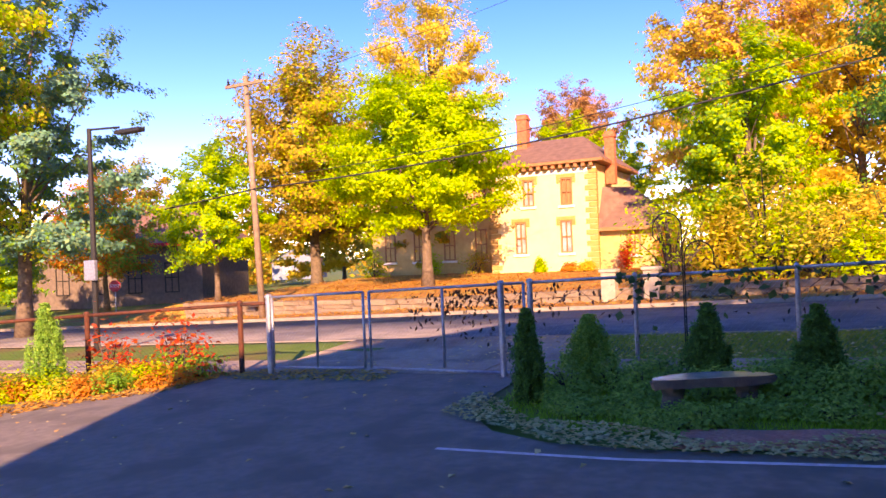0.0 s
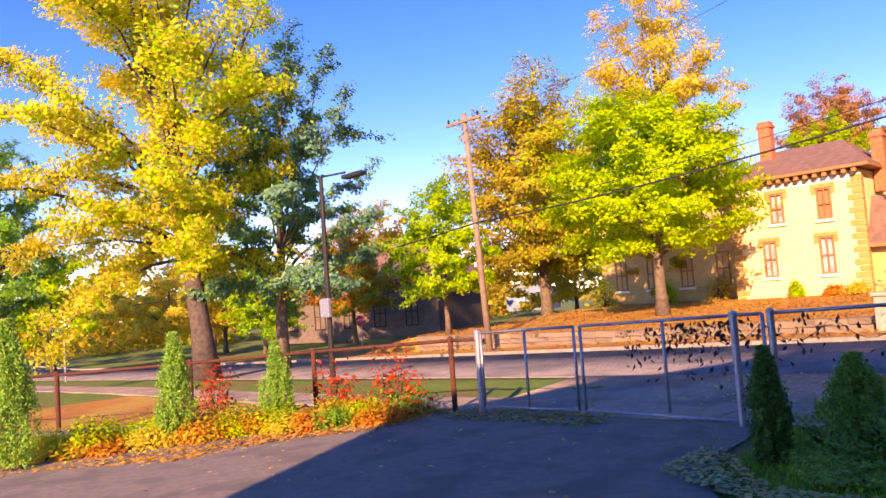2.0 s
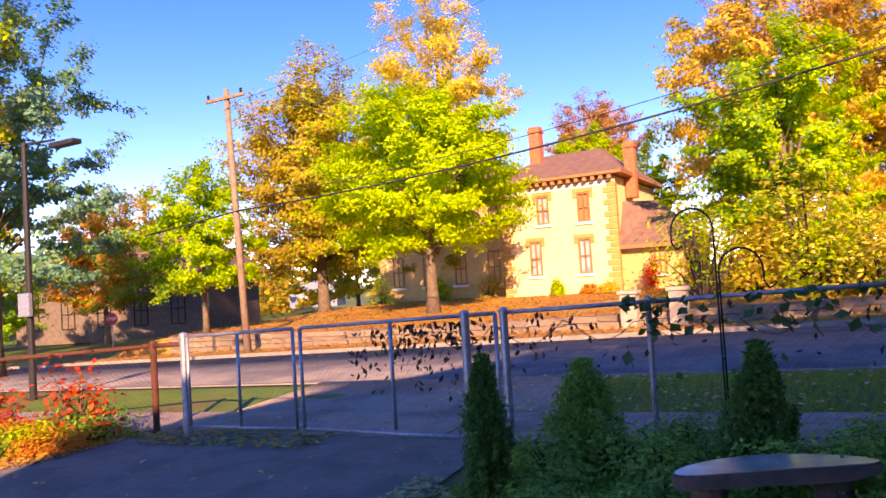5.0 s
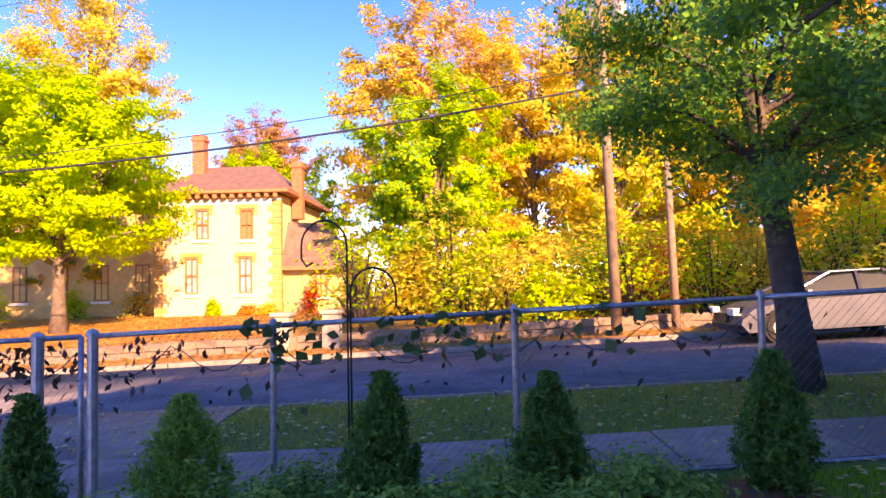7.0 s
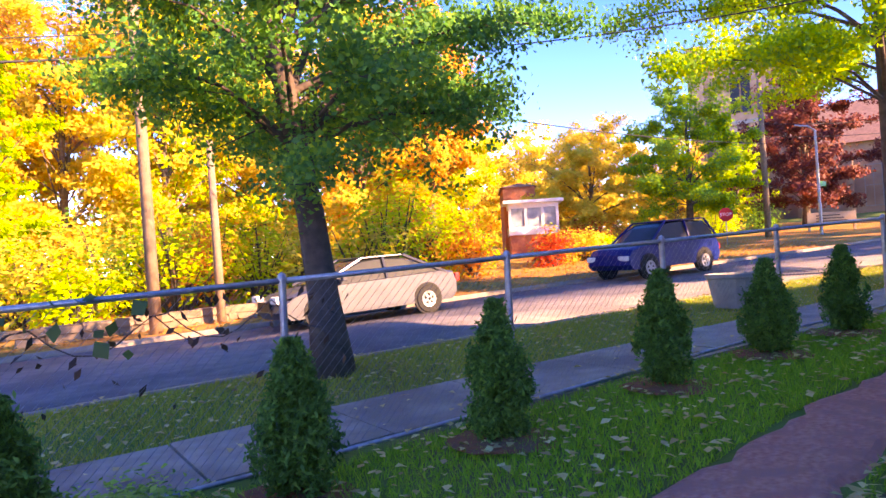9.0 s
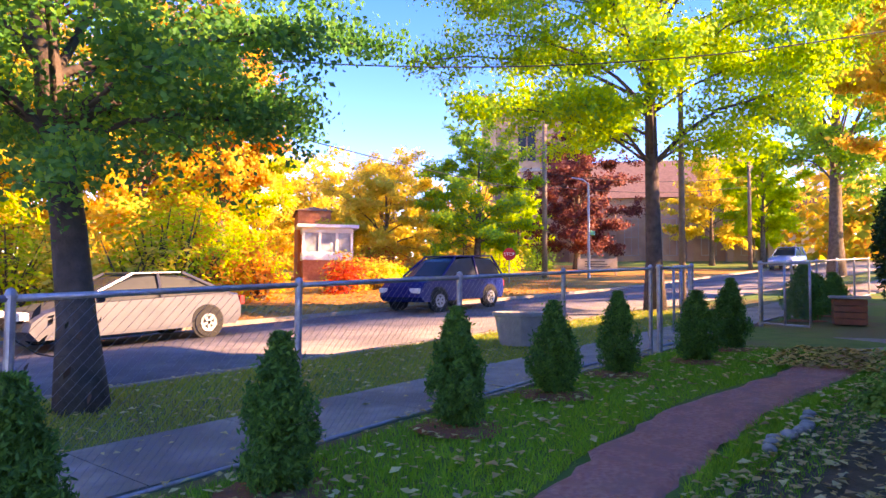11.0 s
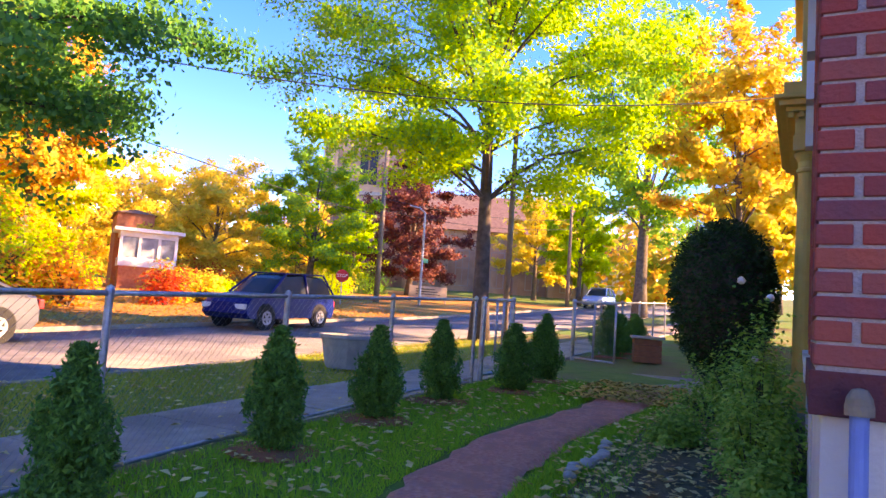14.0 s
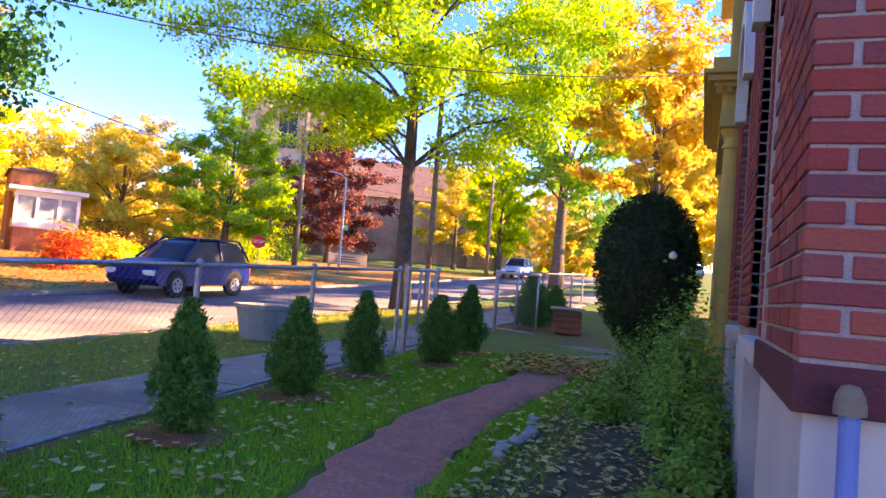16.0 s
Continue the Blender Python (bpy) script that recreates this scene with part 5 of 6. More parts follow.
cable("thick black telephone cable between poles", (-19.7, 20.2, 4.9), (3.3, 20.4, 7.05), 0.45, 0.03)
cable("thin black wire between poles", (-19.8, 20.2, 5.3), (3.3, 20.4, 7.6), 0.5, 0.012)
cable("thick black telephone cable down the street", (-19.7, 20.2, 4.9), (-60, 20, 3.0), 0.6, 0.03)
cable("black wire up the street", (3.3, 20.4, 7.05), (40.5, 28.4, 8.0), 0.5, 0.02)
cable("black service cable from the pole to the building", (3.3, 20.58, 7.22), (20.76, 3.0, 8.23), 1.43, 0.014)
mast = thing("service_mast", "grey metal service mast on the low roof", "mast", 20.76, 2.1, 5.4)
bm = bmesh.new()
tube(bm, [(0, 0, 0), (0, 0, 2.6), (0, 0.45, 2.8), (0, 0.9, 2.83)], 0.03, 8)
part("tube", bm, M["steel"], mast)
cable("thin wire from the pole across the sky", (-19.6, 20.2, 9.0), (3.2, 20.5, 13.0), 0.5, 0.008)
cable("wire up the hill", (40.5, 28.4, 8.4), (58, 20.8, 9.6), 0.5, 0.02)
cable("wire up the hill", (40.5, 28.4, 9.2), (58, 20.8, 10.4), 0.5, 0.02)

lampost = thing("street_lamp", "tall black street lamp with flat arm and grey control box", "lamp", -17.05, 10.7, float(H(-17.1, 10.7)))
bm = bmesh.new()
tube(bm, [(0, 0, -0.1), (0, 0, 6.08)], [0.085, 0.06], 10)
part("pole", bm, M["black"], lampost)
bm = bmesh.new()
tube(bm, [(0, 0, 6.05), (1.2, 0, 5.98)], 0.03, 8)
part("arm", bm, M["black"], lampost)
bm = bmesh.new()
box(bm, 1.15, -0.12, 5.78, 2.05, 0.12, 5.9, 0.03)
part("lamp_head", bm, M["black"], lampost)
bm = bmesh.new()
box(bm, -0.22, -0.16, 1.95, 0.22, -0.06, 2.5, 0.02)
part("control_box", bm, M["steel"], lampost, "grey metal control box")
slamp = thing("street_lamp", "slim grey street lamp with short arm at the corner", "lamp", 41.4, 25.8, float(G(41.4)))
bm = bmesh.new()
tube(bm, [(0, 0, -0.1), (0, 0, 6.2), (-0.3, 0.25, 6.5), (-0.9, 0.7, 6.6)], [0.1, 0.07, 0.06, 0.05], 10)
part("pole", bm, M["steel"], slamp)
bm = bmesh.new()
box(bm, 0.05, -0.05, 2.9, 0.75, 0.0, 3.2)
part("street_sign", bm, M["green"], slamp, "green street name sign")


def stop_sign(x, y, rz):
    ob = thing("stop_sign", "red octagonal stop sign on a grey post", "sign", x, y, float(G(x)), rz, group="stop signs")
    bm = bmesh.new()
    tube(bm, [(0, 0, -0.1), (0, 0, 2.1)], 0.035, 8)
    part("post", bm, M["steel"], ob)
    bm = bmesh.new()
    lathe(bm, [(0.40, -0.01), (0.40, 0.01)], 8)
    bmesh.ops.rotate(bm, verts=bm.verts, matrix=Matrix.Rotation(radians(22.5), 3, "Z"))
    bmesh.ops.rotate(bm, verts=bm.verts, matrix=Matrix.Rotation(radians(90), 3, "X"))
    bmesh.ops.translate(bm, verts=bm.verts, vec=(0, -0.06, 1.8))
    plate = part("plate", bm, M["red"], ob)
    cu = bpy.data.curves.new("lettering", "FONT")
    cu.body, cu.size, cu.align_x, cu.align_y = "STOP", 0.26, "CENTER", "CENTER"
    cu.materials.append(M["white"])
    tx = new("lettering", cu)
    tx.parent = plate
    tx.matrix_local = pose(0, -0.075, 1.8, 90, 0, 0)


wsign = thing("street_sign_post", "grey post with green street name sign", "sign", -44, 11.2, float(G(-44)))
bm = bmesh.new()
tube(bm, [(0, 0, -0.1), (0, 0, 3.0)], 0.04, 8)
part("post", bm, M["steel"], wsign)
bm = bmesh.new()
box(bm, -0.03, -0.45, 2.75, 0.03, 0.45, 2.98)
part("name_plate", bm, M["green"], wsign, "green street name plate")
stop_sign(-40.5, 29.6, 30)
stop_sign(35.0, 27.6, -50)

# ---- small things in the yard ----
bench = thing("stone_bench", "curved stone bench with glossy top among plants", "bench", -0.82, 6.02, float(G(-0.9)) - 0.03, 30)
bm = bmesh.new()
top = []
for k in range(28):
    a = 2 * math.pi * k / 28
    xx, yy = 0.70 * math.cos(a), 0.19 * math.sin(a)
    top.append((xx, yy + 0.13 * math.cos(2.2 * xx) - 0.05))
prism(bm, top, 0.29, 0.39)
bmesh.ops.bevel(bm, geom=[e for e in bm.edges if abs(e.verts[0].co.z - e.verts[1].co.z) < 1e-5], offset=0.02, segments=2, affect="EDGES")
for vv in bm.verts:
    if vv.co.z < 0.35:
        vv.co.z += 0.03 * noise.noise(vv.co * 9)
        vv.co.x *= 0.97
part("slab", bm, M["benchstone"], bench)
# Thin top layer, paler and much smoother than the slab below.
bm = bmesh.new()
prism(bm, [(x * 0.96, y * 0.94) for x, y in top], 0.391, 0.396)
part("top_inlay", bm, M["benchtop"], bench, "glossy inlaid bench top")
for s in (-0.42, 0.4):
    bm = bmesh.new()
    lathe(bm, [(0.15, -0.05), (0.13, 0.1), (0.11, 0.2), (0.14, 0.29)], 10, s, 0.05)
    part("leg", bm, M["benchstone"], bench)


def shepherd_hook(x, y, h, reach, rz):
    ob = thing("shepherd_hook", "black iron shepherd's hook for hanging baskets", "hook", x, y, float(G(x)), rz, group="plant hooks")
    bm = bmesh.new()
    pts = [(0, 0, -0.1), (0, 0, h - 0.2)]
    for k in range(1, 13):
        a = math.pi * k / 12
        pts.append((reach / 2 - reach / 2 * math.cos(a), 0, h - 0.2 + 0.2 * math.sin(a)))
    pts += [(reach, 0, h - 0.3), (reach + 0.04, 0, h - 0.36), (reach + 0.09, 0, h - 0.33)]
    tube(bm, pts, 0.009, 6)
    part("rod", bm, M["black"], ob, smooth=True)


shepherd_hook(-1.29, 7.5, 2.22, -0.36, 0)
shepherd_hook(-1.27, 7.52, 1.84, 0.36, 0)
pl = thing("planter", "pale concrete planter standing on the verge", "planter", 11.0, 10.4, float(H(11.0, 10.4)))
bm = bmesh.new()
lathe(bm, [(0.36, 0.0), (0.46, 0.5), (0.5, 0.52), (0.5, 0.58), (0.44, 0.58), (0.42, 0.5)], 20)
part("tub", bm, M["planter"], pl)
bm = bmesh.new()
lathe(bm, [(0.40, 0.46), (0.40, 0.5)], 16)
part("earth", bm, M["soil"], pl)
boxx = thing("wooden_box", "weathered red wooden box with pale lid", "box", 17.0, 6.35, float(G(17.0)), 15)
bm = bmesh.new()
for k in range(4):
    box(bm, -0.36, -0.3, 0.01 + 0.13 * k, 0.36, 0.3, 0.13 + 0.13 * k, 0.01)
part("crate", bm, M["boxwood"], boxx)
bm = bmesh.new()
box(bm, -0.42, -0.36, 0.54, 0.42, 0.36, 0.59, 0.01)
part("lid", bm, M["planter"], boxx)
edging = thing("edging_stones", "row of pale stones edging the garden bed", "stones")
for k in range(9):
    bm = bmesh.new()
    bmesh.ops.create_icosphere(bm, subdivisions=2, radius=0.06)
    for vv in bm.verts:
        vv.co *= 1 + 0.6 * noise.noise(vv.co * 9 + Vector((k * 3, 0, 0)))
        vv.co.z *= 0.7
    ob = part("stone", bm, M["planter"], edging)
    ob.location = (6.1 + k * 0.17, 4.84 + 0.05 * math.sin(k), float(G(6.1 + k * 0.17)) + 0.025)
pipe = thing("vent_pipe", "pale blue pipe with rounded cap beside the wall", "pipe", 2.95, 3.08, float(G(2.9)))
bm = bmesh.new()
lathe(bm, [(0.026, -0.1), (0.026, 1.22)], 14)
part("tube", bm, M["bluepipe"], pipe, smooth=False)
bm = bmesh.new()
lathe(bm, [(0.04, 1.22), (0.04, 1.25), (0.038, 1.252), (0.036, 1.27), (0.022, 1.295), (0.004, 1.30)], 14)
part("cap", bm, M["pole"], pipe, "dull brown cap")


# ---- cars ----
def car(name, label, x, y, rz, L0, W, prof, cabin, paint, wheel_r, wb):
    """prof: side outline of the body, cabin: side outline of the glasshouse."""
    ob = thing(name, label, "car", x, y, float(GR(x)) - 0.113, 0)
    slope = math.atan(0.039)
    ob.matrix_world = Matrix.Translation((x, y, float(GR(x)) - 0.113)) @ Matrix.Rotation(radians(rz), 4, "Z") @ Matrix.Rotation(slope if abs(rz) > 90 else -slope, 4, "Y")

    def side(pts, w0, w1, zsplit):
        """A body rounded off towards its flanks and corners."""
        bm = bmesh.new()
        rows = []
        for s in (-1, -0.97, -0.85, -0.5, 0, 0.5, 0.85, 0.97, 1):
            row = []
            for px, pz in pts:
                half = w0 + (w1 - w0) * max(0, min(1, (pz - zsplit[0]) / (zsplit[1] - zsplit[0])))
                row.append(bm.verts.new((px * (1 - 0.05 * abs(s) ** 7), s * half, pz - 0.06 * abs(s) ** 6 * (pz > 0.6))))
            rows.append(row)
        n = len(pts)
        bm.faces.new(rows[0][::-1])
        bm.faces.new(rows[-1])
        for a, b in zip(rows, rows[1:]):
            for k in range(n):
                bm.faces.new((a[k], a[(k + 1) % n], b[(k + 1) % n], b[k]))
        bmesh.ops.recalc_face_normals(bm, faces=bm.faces)
        return bm

    for sy in (-1, 1):
        for wx in (-wb / 2, wb / 2):
            # Flat black disc added on the flank, imitating the shaded gap round the wheel.
            bm = bmesh.new()
            lathe(bm, [(wheel_r * 1.17, -0.02), (wheel_r * 1.17, 0.006)], 26)
            bmesh.ops.rotate(bm, verts=bm.verts, matrix=Matrix.Rotation(radians(90 if sy < 0 else -90), 3, "X"))
            arch = part("wheel_arch", bm, M["tyre"], ob, "black wheel arch")
            arch.location = (wx, sy * (W / 2 - 0.006), wheel_r * 1.05)
    part("body", side(prof, W / 2, W / 2 - 0.04, (0.3, 1.0)), paint, ob, smooth=False)
    z0 = min(p[1] for p in cabin)
    z1 = max(p[1] for p in cabin)
    part("glass", side(cabin, W / 2 - 0.06, W / 2 - 0.26, (z0, z1)), M["darkglass"], ob)
    roof = [(px * 0.97 + 0.0, pz + 0.012) for px, pz in cabin if pz > z1 - 0.12]
    bm = bmesh.new()
    xs_ = [p[0] for p in roof]
    box(bm, min(xs_), -W / 2 + 0.27, z1 - 0.02, max(xs_), W / 2 - 0.27, z1 + 0.025, 0.02)
    part("roof", bm, paint, ob)
    for s in (-1, 1):
        for lo, px in ((cabin[0][0], min(xs_)), (sum(xs_) / len(xs_), sum(xs_) / len(xs_)), (cabin[-1][0], max(xs_))):
            bm = bmesh.new()
            tube(bm, [(lo, s * (W / 2 - 0.06), z0), (px, s * (W / 2 - 0.25), z1)], 0.04, 6)
            part("pillar", bm, paint, ob)
        for wx in (-wb / 2, wb / 2):
            bm = bmesh.new()
            lathe(bm, [(wheel_r * 0.6, -0.11), (wheel_r * 0.95, -0.11), (wheel_r, -0.07), (wheel_r, 0.07), (wheel_r * 0.95, 0.11), (wheel_r * 0.6, 0.11)], 24)
            bmesh.ops.rotate(bm, verts=bm.verts, matrix=Matrix.Rotation(radians(90), 3, "X"))
            wh = part("wheel", bm, M["tyre"], ob)
            wh.location = (wx, s * (W / 2 - 0.085), wheel_r)
            bm = bmesh.new()
            lathe(bm, [(wheel_r * 0.62, 0.09), (wheel_r * 0.6, 0.122), (wheel_r * 0.25, 0.10), (wheel_r * 0.12, 0.125)], 20)
            for k in range(5):
                a = 2 * math.pi * k / 5
                box(bm, -0.03, 0.0, 0.10, 0.03, wheel_r * 0.58, 0.13, 0.0, Matrix.Rotation(a, 4, "Z"))
            bmesh.ops.rotate(bm, verts=bm.verts, matrix=Matrix.Rotation(radians(90 if s < 0 else -90), 3, "X"))
            part("rim", bm, M["steel"], wh, "bright alloy rim")
        bm = bmesh.new()
        box(bm, L0 / 2 - 0.16, s * W * 0.36 - 0.2, 0.62, L0 / 2 + 0.01, s * W * 0.36 + 0.2, 0.78, 0.03)
        part("headlight", bm, M["white"], ob)
        bm = bmesh.new()
        box(bm, -L0 / 2 - 0.01, s * W * 0.38 - 0.16, 0.68, -L0 / 2 + 0.1, s * W * 0.38 + 0.16, 0.88, 0.02)
        part("tail_light", bm, M["red"], ob)
        bm = bmesh.new()
        box(bm, 0.75, s * (W / 2 + 0.08) - 0.08, 0.98, 0.87, s * (W / 2 + 0.08) + 0.06, 1.1, 0.02)
        part("mirror", bm, paint, ob)
    bm = bmesh.new()
    box(bm, L0 / 2 - 0.06, -0.42, 0.45, L0 / 2 + 0.015, 0.42, 0.66, 0.02)
    part("grille", bm, M["black"], ob)
    return ob


sedan = [(-2.2, 0.26), (-2.36, 0.42), (-2.38, 0.72), (-2.3, 0.96), (-1.9, 1.03), (-1.0, 1.0), (1.0, 0.95), (1.6, 0.89), (2.05, 0.80), (2.3, 0.64), (2.36, 0.42), (2.2, 0.24)]
sedan_cabin = [(-2.0, 0.98), (-1.45, 1.27), (-0.95, 1.40), (-0.35, 1.45), (0.2, 1.42), (0.75, 1.24), (1.35, 0.93)]
car("silver_sedan", "silver sedan on the street in dappled light", 7.7, 18.4, 180, 4.75, 1.82, sedan, sedan_cabin, M["silver"], 0.33, 2.8)
suv = [(-2.1, 0.32), (-2.24, 0.5), (-2.27, 0.9), (-2.15, 1.12), (1.0, 1.12), (1.6, 1.08), (2.05, 0.99), (2.22, 0.82), (2.27, 0.5), (2.1, 0.34)]
suv_cabin = [(-2.12, 1.1), (-2.0, 1.5), (-1.8, 1.69), (-0.6, 1.75), (0.2, 1.71), (0.5, 1.58), (1.1, 1.1)]
car("blue_suv", "dark blue boxy sport utility car on the street", 18.6, 18.65, 180, 4.45, 1.84, suv, suv_cabin, M["blue"], 0.36, 2.65)
car("pale_car", "pale blue car parked up the hill", 60.0, 18.6, 180, 4.5, 1.8, suv, suv_cabin, M["palecar"], 0.34, 2.6)

# ---- porch and windows of the brick building ----
for wx in (4.55, 7.4):
    win = thing("arched_window", "tall arched window with white trim in the brick wall", "window", wx, BY, 0, kind="structure")
    bm = bmesh.new()
    box(bm, 0.0, -0.16, 1.62, 1.5, 0.03, 1.72, 0.01)
    part("sill", bm, M["foundation"], win)
    bm = bmesh.new()
    box(bm, 0.04, -0.27, 1.74, 1.46, -0.24, 4.5)
    part("pane", bm, M["darkglass"], win)
    bm = bmesh.new()
    for x0, x1 in ((0.0, 0.09), (0.71, 0.79), (1.41, 1.5)):
        box(bm, x0, -0.24, 1.73, x1, -0.17, 3.9, 0.008)
    box(bm, 0.09, -0.24, 2.9, 1.41, -0.17, 2.98, 0.008)
    part("sash", bm, M["yellowpaint"], win)
    bm = bmesh.new()
    for k in range(12):
        a0, a1 = math.pi * k / 12, math.pi * (k + 1) / 12
        quad = [(0.75 - 0.95 * math.cos(a), 3.9 + 0.95 * math.sin(a)) for a in (a0, a1)] + [(0.75 - 0.75 * math.cos(a), 3.9 + 0.75 * math.sin(a)) for a in (a1, a0)]
        f0 = [bm.verts.new((x, -0.06, z)) for x, z in quad]
        f1 = [bm.verts.new((x, 0.05, z)) for x, z in quad]
        bm.faces.new(f0[::-1])
        bm.faces.new(f1)
        for j in range(4):
            bm.faces.new((f0[j], f0[(j + 1) % 4], f1[(j + 1) % 4], f1[j]))
    part("arch_trim", bm, M["white"], win, "white arched trim")

porch = thing("entrance_porch", "ochre painted porch with round columns and moulded cornice", "porch", 10.6, 3.2, 0)
for cxp, cyp in ((0.0, 0.0), (3.4, 0.0), (0.42, -0.5)):
    bm = bmesh.new()
    lathe(bm, [(0.19, 0.9), (0.19, 1.22), (0.17, 1.24), (0.18, 1.3), (0.155, 1.34), (0.14, 1.38), (0.135, 2.4), (0.115, 3.95), (0.14, 3.97), (0.14, 4.0), (0.118, 4.02), (0.12, 4.1), (0.16, 4.18), (0.16, 4.22)], 20, cxp, cyp)
    part("column", bm, M["yellowpaint"], porch, smooth=False)
bm = bmesh.new()
box(bm, -0.2, -1.1, 4.22, 3.7, 0.18, 4.42, 0.01)
box(bm, -0.17, -1.1, 4.42, 3.7, 0.16, 4.72, 0.01)
box(bm, -0.28, -1.1, 4.72, 3.8, 0.27, 4.78, 0.012)
box(bm, -0.36, -1.1, 4.78, 3.85, 0.35, 4.86, 0.015)
box(bm, -0.42, -1.1, 4.86, 3.9, 0.41, 4.92, 0.015)
part("entablature", bm, M["yellowpaint"], porch)
for k in range(10):
    bm = bmesh.new()
    box(bm, -0.27, -0.9 + k * 0.12, 4.64, -0.18, -0.84 + k * 0.12, 4.715, 0.004)
    part("dentil", bm, M["yellowpaint"], porch)
bm = bmesh.new()
box(bm, -0.4, -1.2, 0.0, 4.0, 0.35, 0.92, 0.02)
part("base", bm, M["concrete"], porch)
bm = bmesh.new()
box(bm, -0.3, -1.15, 4.92, 3.8, 0.3, 5.1)
box(bm, -0.2, -0.6, 5.1, 0.2, 0.1, 8.0, 0.02)
part("upper_pier", bm, M["yellowpaint"], porch)

# ---- planting details ----
def flat_leaves(name, label, n, x0, x1, y0, y1, size, material, seed, lift=0.03, keep=None):
    """Fallen leaves lying about on the ground."""
    rng = np.random.default_rng(seed)
    x, y = rng.uniform(x0, x1, n), rng.uniform(y0, y1, n)
    if keep is not None:
        k = keep(x, y)
        x, y = x[k], y[k]
        n = len(x)
    z = H(x, y) + lift
    a = rng.uniform(0, 2 * np.pi, n)
    s = size * rng.uniform(0.5, 1.3, n)
    d = np.stack([np.cos(a), np.sin(a), rng.uniform(-0.25, 0.25, n)], 1) * s[:, None] * 0.5
    w = np.stack([-np.sin(a), np.cos(a), rng.uniform(-0.25, 0.25, n)], 1) * s[:, None] * 0.36
    p = np.stack([x, y, z], 1)
    curl = np.array([0, 0, 1.0]) * (s * rng.uniform(0.0, 0.22, n))[:, None]
    v = np.stack([p - d, p + w * 0.9 - d * 0.1 + curl, p + d, p - w * 0.9 - d * 0.1 + curl], 1).reshape(-1, 3)
    ob = raw_mesh(name, v, np.arange(4 * n).reshape(n, 4), material, None, False, label, "stuff")
    ob["category"] = "leaves"
    return ob


def off_path(x, y):
    cxs = np.array([p[0] for p in cl])
    cys = np.array([p[1] for p in cl])
    return (np.abs(y - np.interp(x, cxs, cys)) > 0.42) | (x < -0.9) | (x > 11.9)


def in_bed(x, y):
    return (y > 4.85 + 0.6 * np.clip(-2.0 - x, 0, 2)) & (x > -3.45) & (np.abs(y - 4.8) > 0.4 * (x > -1.1))


def grass(name, label, n, x0, x1, y0, y1, h, material, seed, keep=None):
    rng = np.random.default_rng(seed)
    x, y = rng.uniform(x0, x1, n), rng.uniform(y0, y1, n)
    if keep is not None:
        k = keep(x, y)
        x, y = x[k], y[k]
        n = len(x)
    z = H(x, y) - 0.02
    a = rng.uniform(0, 2 * np.pi, n)
    hh = h * rng.uniform(0.5, 1.4, n)
    w = np.stack([np.cos(a), np.sin(a), 0 * a], 1) * 0.006
    lean_ = np.stack([rng.normal(size=n) * 0.45, rng.normal(size=n) * 0.45, 0 * a], 1) * hh[:, None]
    p = np.stack([x, y, z], 1)
    v = np.stack([p - w, p + w, p + lean_ + np.stack([0 * a, 0 * a, hh], 1)], 1).reshape(-1, 3)
    ob = raw_mesh(name, v, np.arange(3 * n).reshape(n, 3), material, None, False, label, "stuff")
    ob["category"] = "grass"
    return ob


grass("grass", "green lawn grass beside the path", 60000, 0.2, 12.2, 4.9, 7.72, 0.065, L["grass"], 1, off_path)
grass("grass", "grass in the planted bed", 13000, -3.4, 0.6, 4.2, 7.75, 0.08, L["grass"], 2, in_bed)
grass("grass", "short dry grass of the street verge", 60000, -3.5, 19, 9.55, 11.85, 0.06, L["drygrass"], 3)
grass("grass", "grass between path and bed", 9000, 2.6, 12.0, 4.4, 5.1, 0.06, L["grass"], 4, off_path)
flat_leaves("fallen_leaves", "pale fallen leaves on the lawn", 1500, 0.4, 12.2, 4.7, 7.9, 0.09, L["fallen"], 11, 0.045, off_path)
flat_leaves("fallen_leaves", "pale fallen leaves on the street verge", 1500, -6, 20, 9.5, 11.9, 0.09, L["fallen"], 12, 0.04)
flat_leaves("fallen_leaves", "fallen leaves edging the planted bed", 8000, -3.8, 2.6, 4.0, 6.6, 0.085, L["fallen"], 13, 0.05, lambda x, y: (y > 4.2 + 0.6 * np.clip(-1.9 - x, 0, 2)) & (y < 4.75 + 0.7 * np.clip(-1.6 - x, 0, 3) + 0.25 * np.sin(3 * x)))
flat_leaves("fallen_leaves", "scattered fallen leaves on the asphalt", 190, -11, 2.5, -1.5, 7.6, 0.09, L["fallen"], 14, 0.025)
def drive_edge(y):
    return np.interp(y, [-0.8, 1.6, 3.0, 4.6, 6.9, 8.1], [-16, -12.5, -11.2, -10.4, -9.6, -9.1])


flat_leaves("fallen_leaves", "drift of fallen leaves along the driveway edge", 14000, -16, -8.2, -0.8, 8.0, 0.11, L["fallengold"], 15, 0.03, lambda x, y: (x > drive_edge(y) - 1.0) & (x < drive_edge(y) + 0.25 + 0.25 * np.sin(2.3 * y)))
flat_leaves("fallen_leaves", "thick golden leaf litter on the far lawn and verge", 16000, -27, 34, FAR, 36, 0.16, L["fallengold"], 16, 0.03)
flat_leaves("fallen_leaves", "dead leaves in the garden bed", 2400, 3.2, 12.2, 3.25, 4.9, 0.08, L["fallen"], 17, 0.03)
flat_leaves("fallen_leaves", "leaves on the pavement slabs", 160, -8, 14, 8.05, 9.5, 0.09, L["fallen"], 18, 0.035)
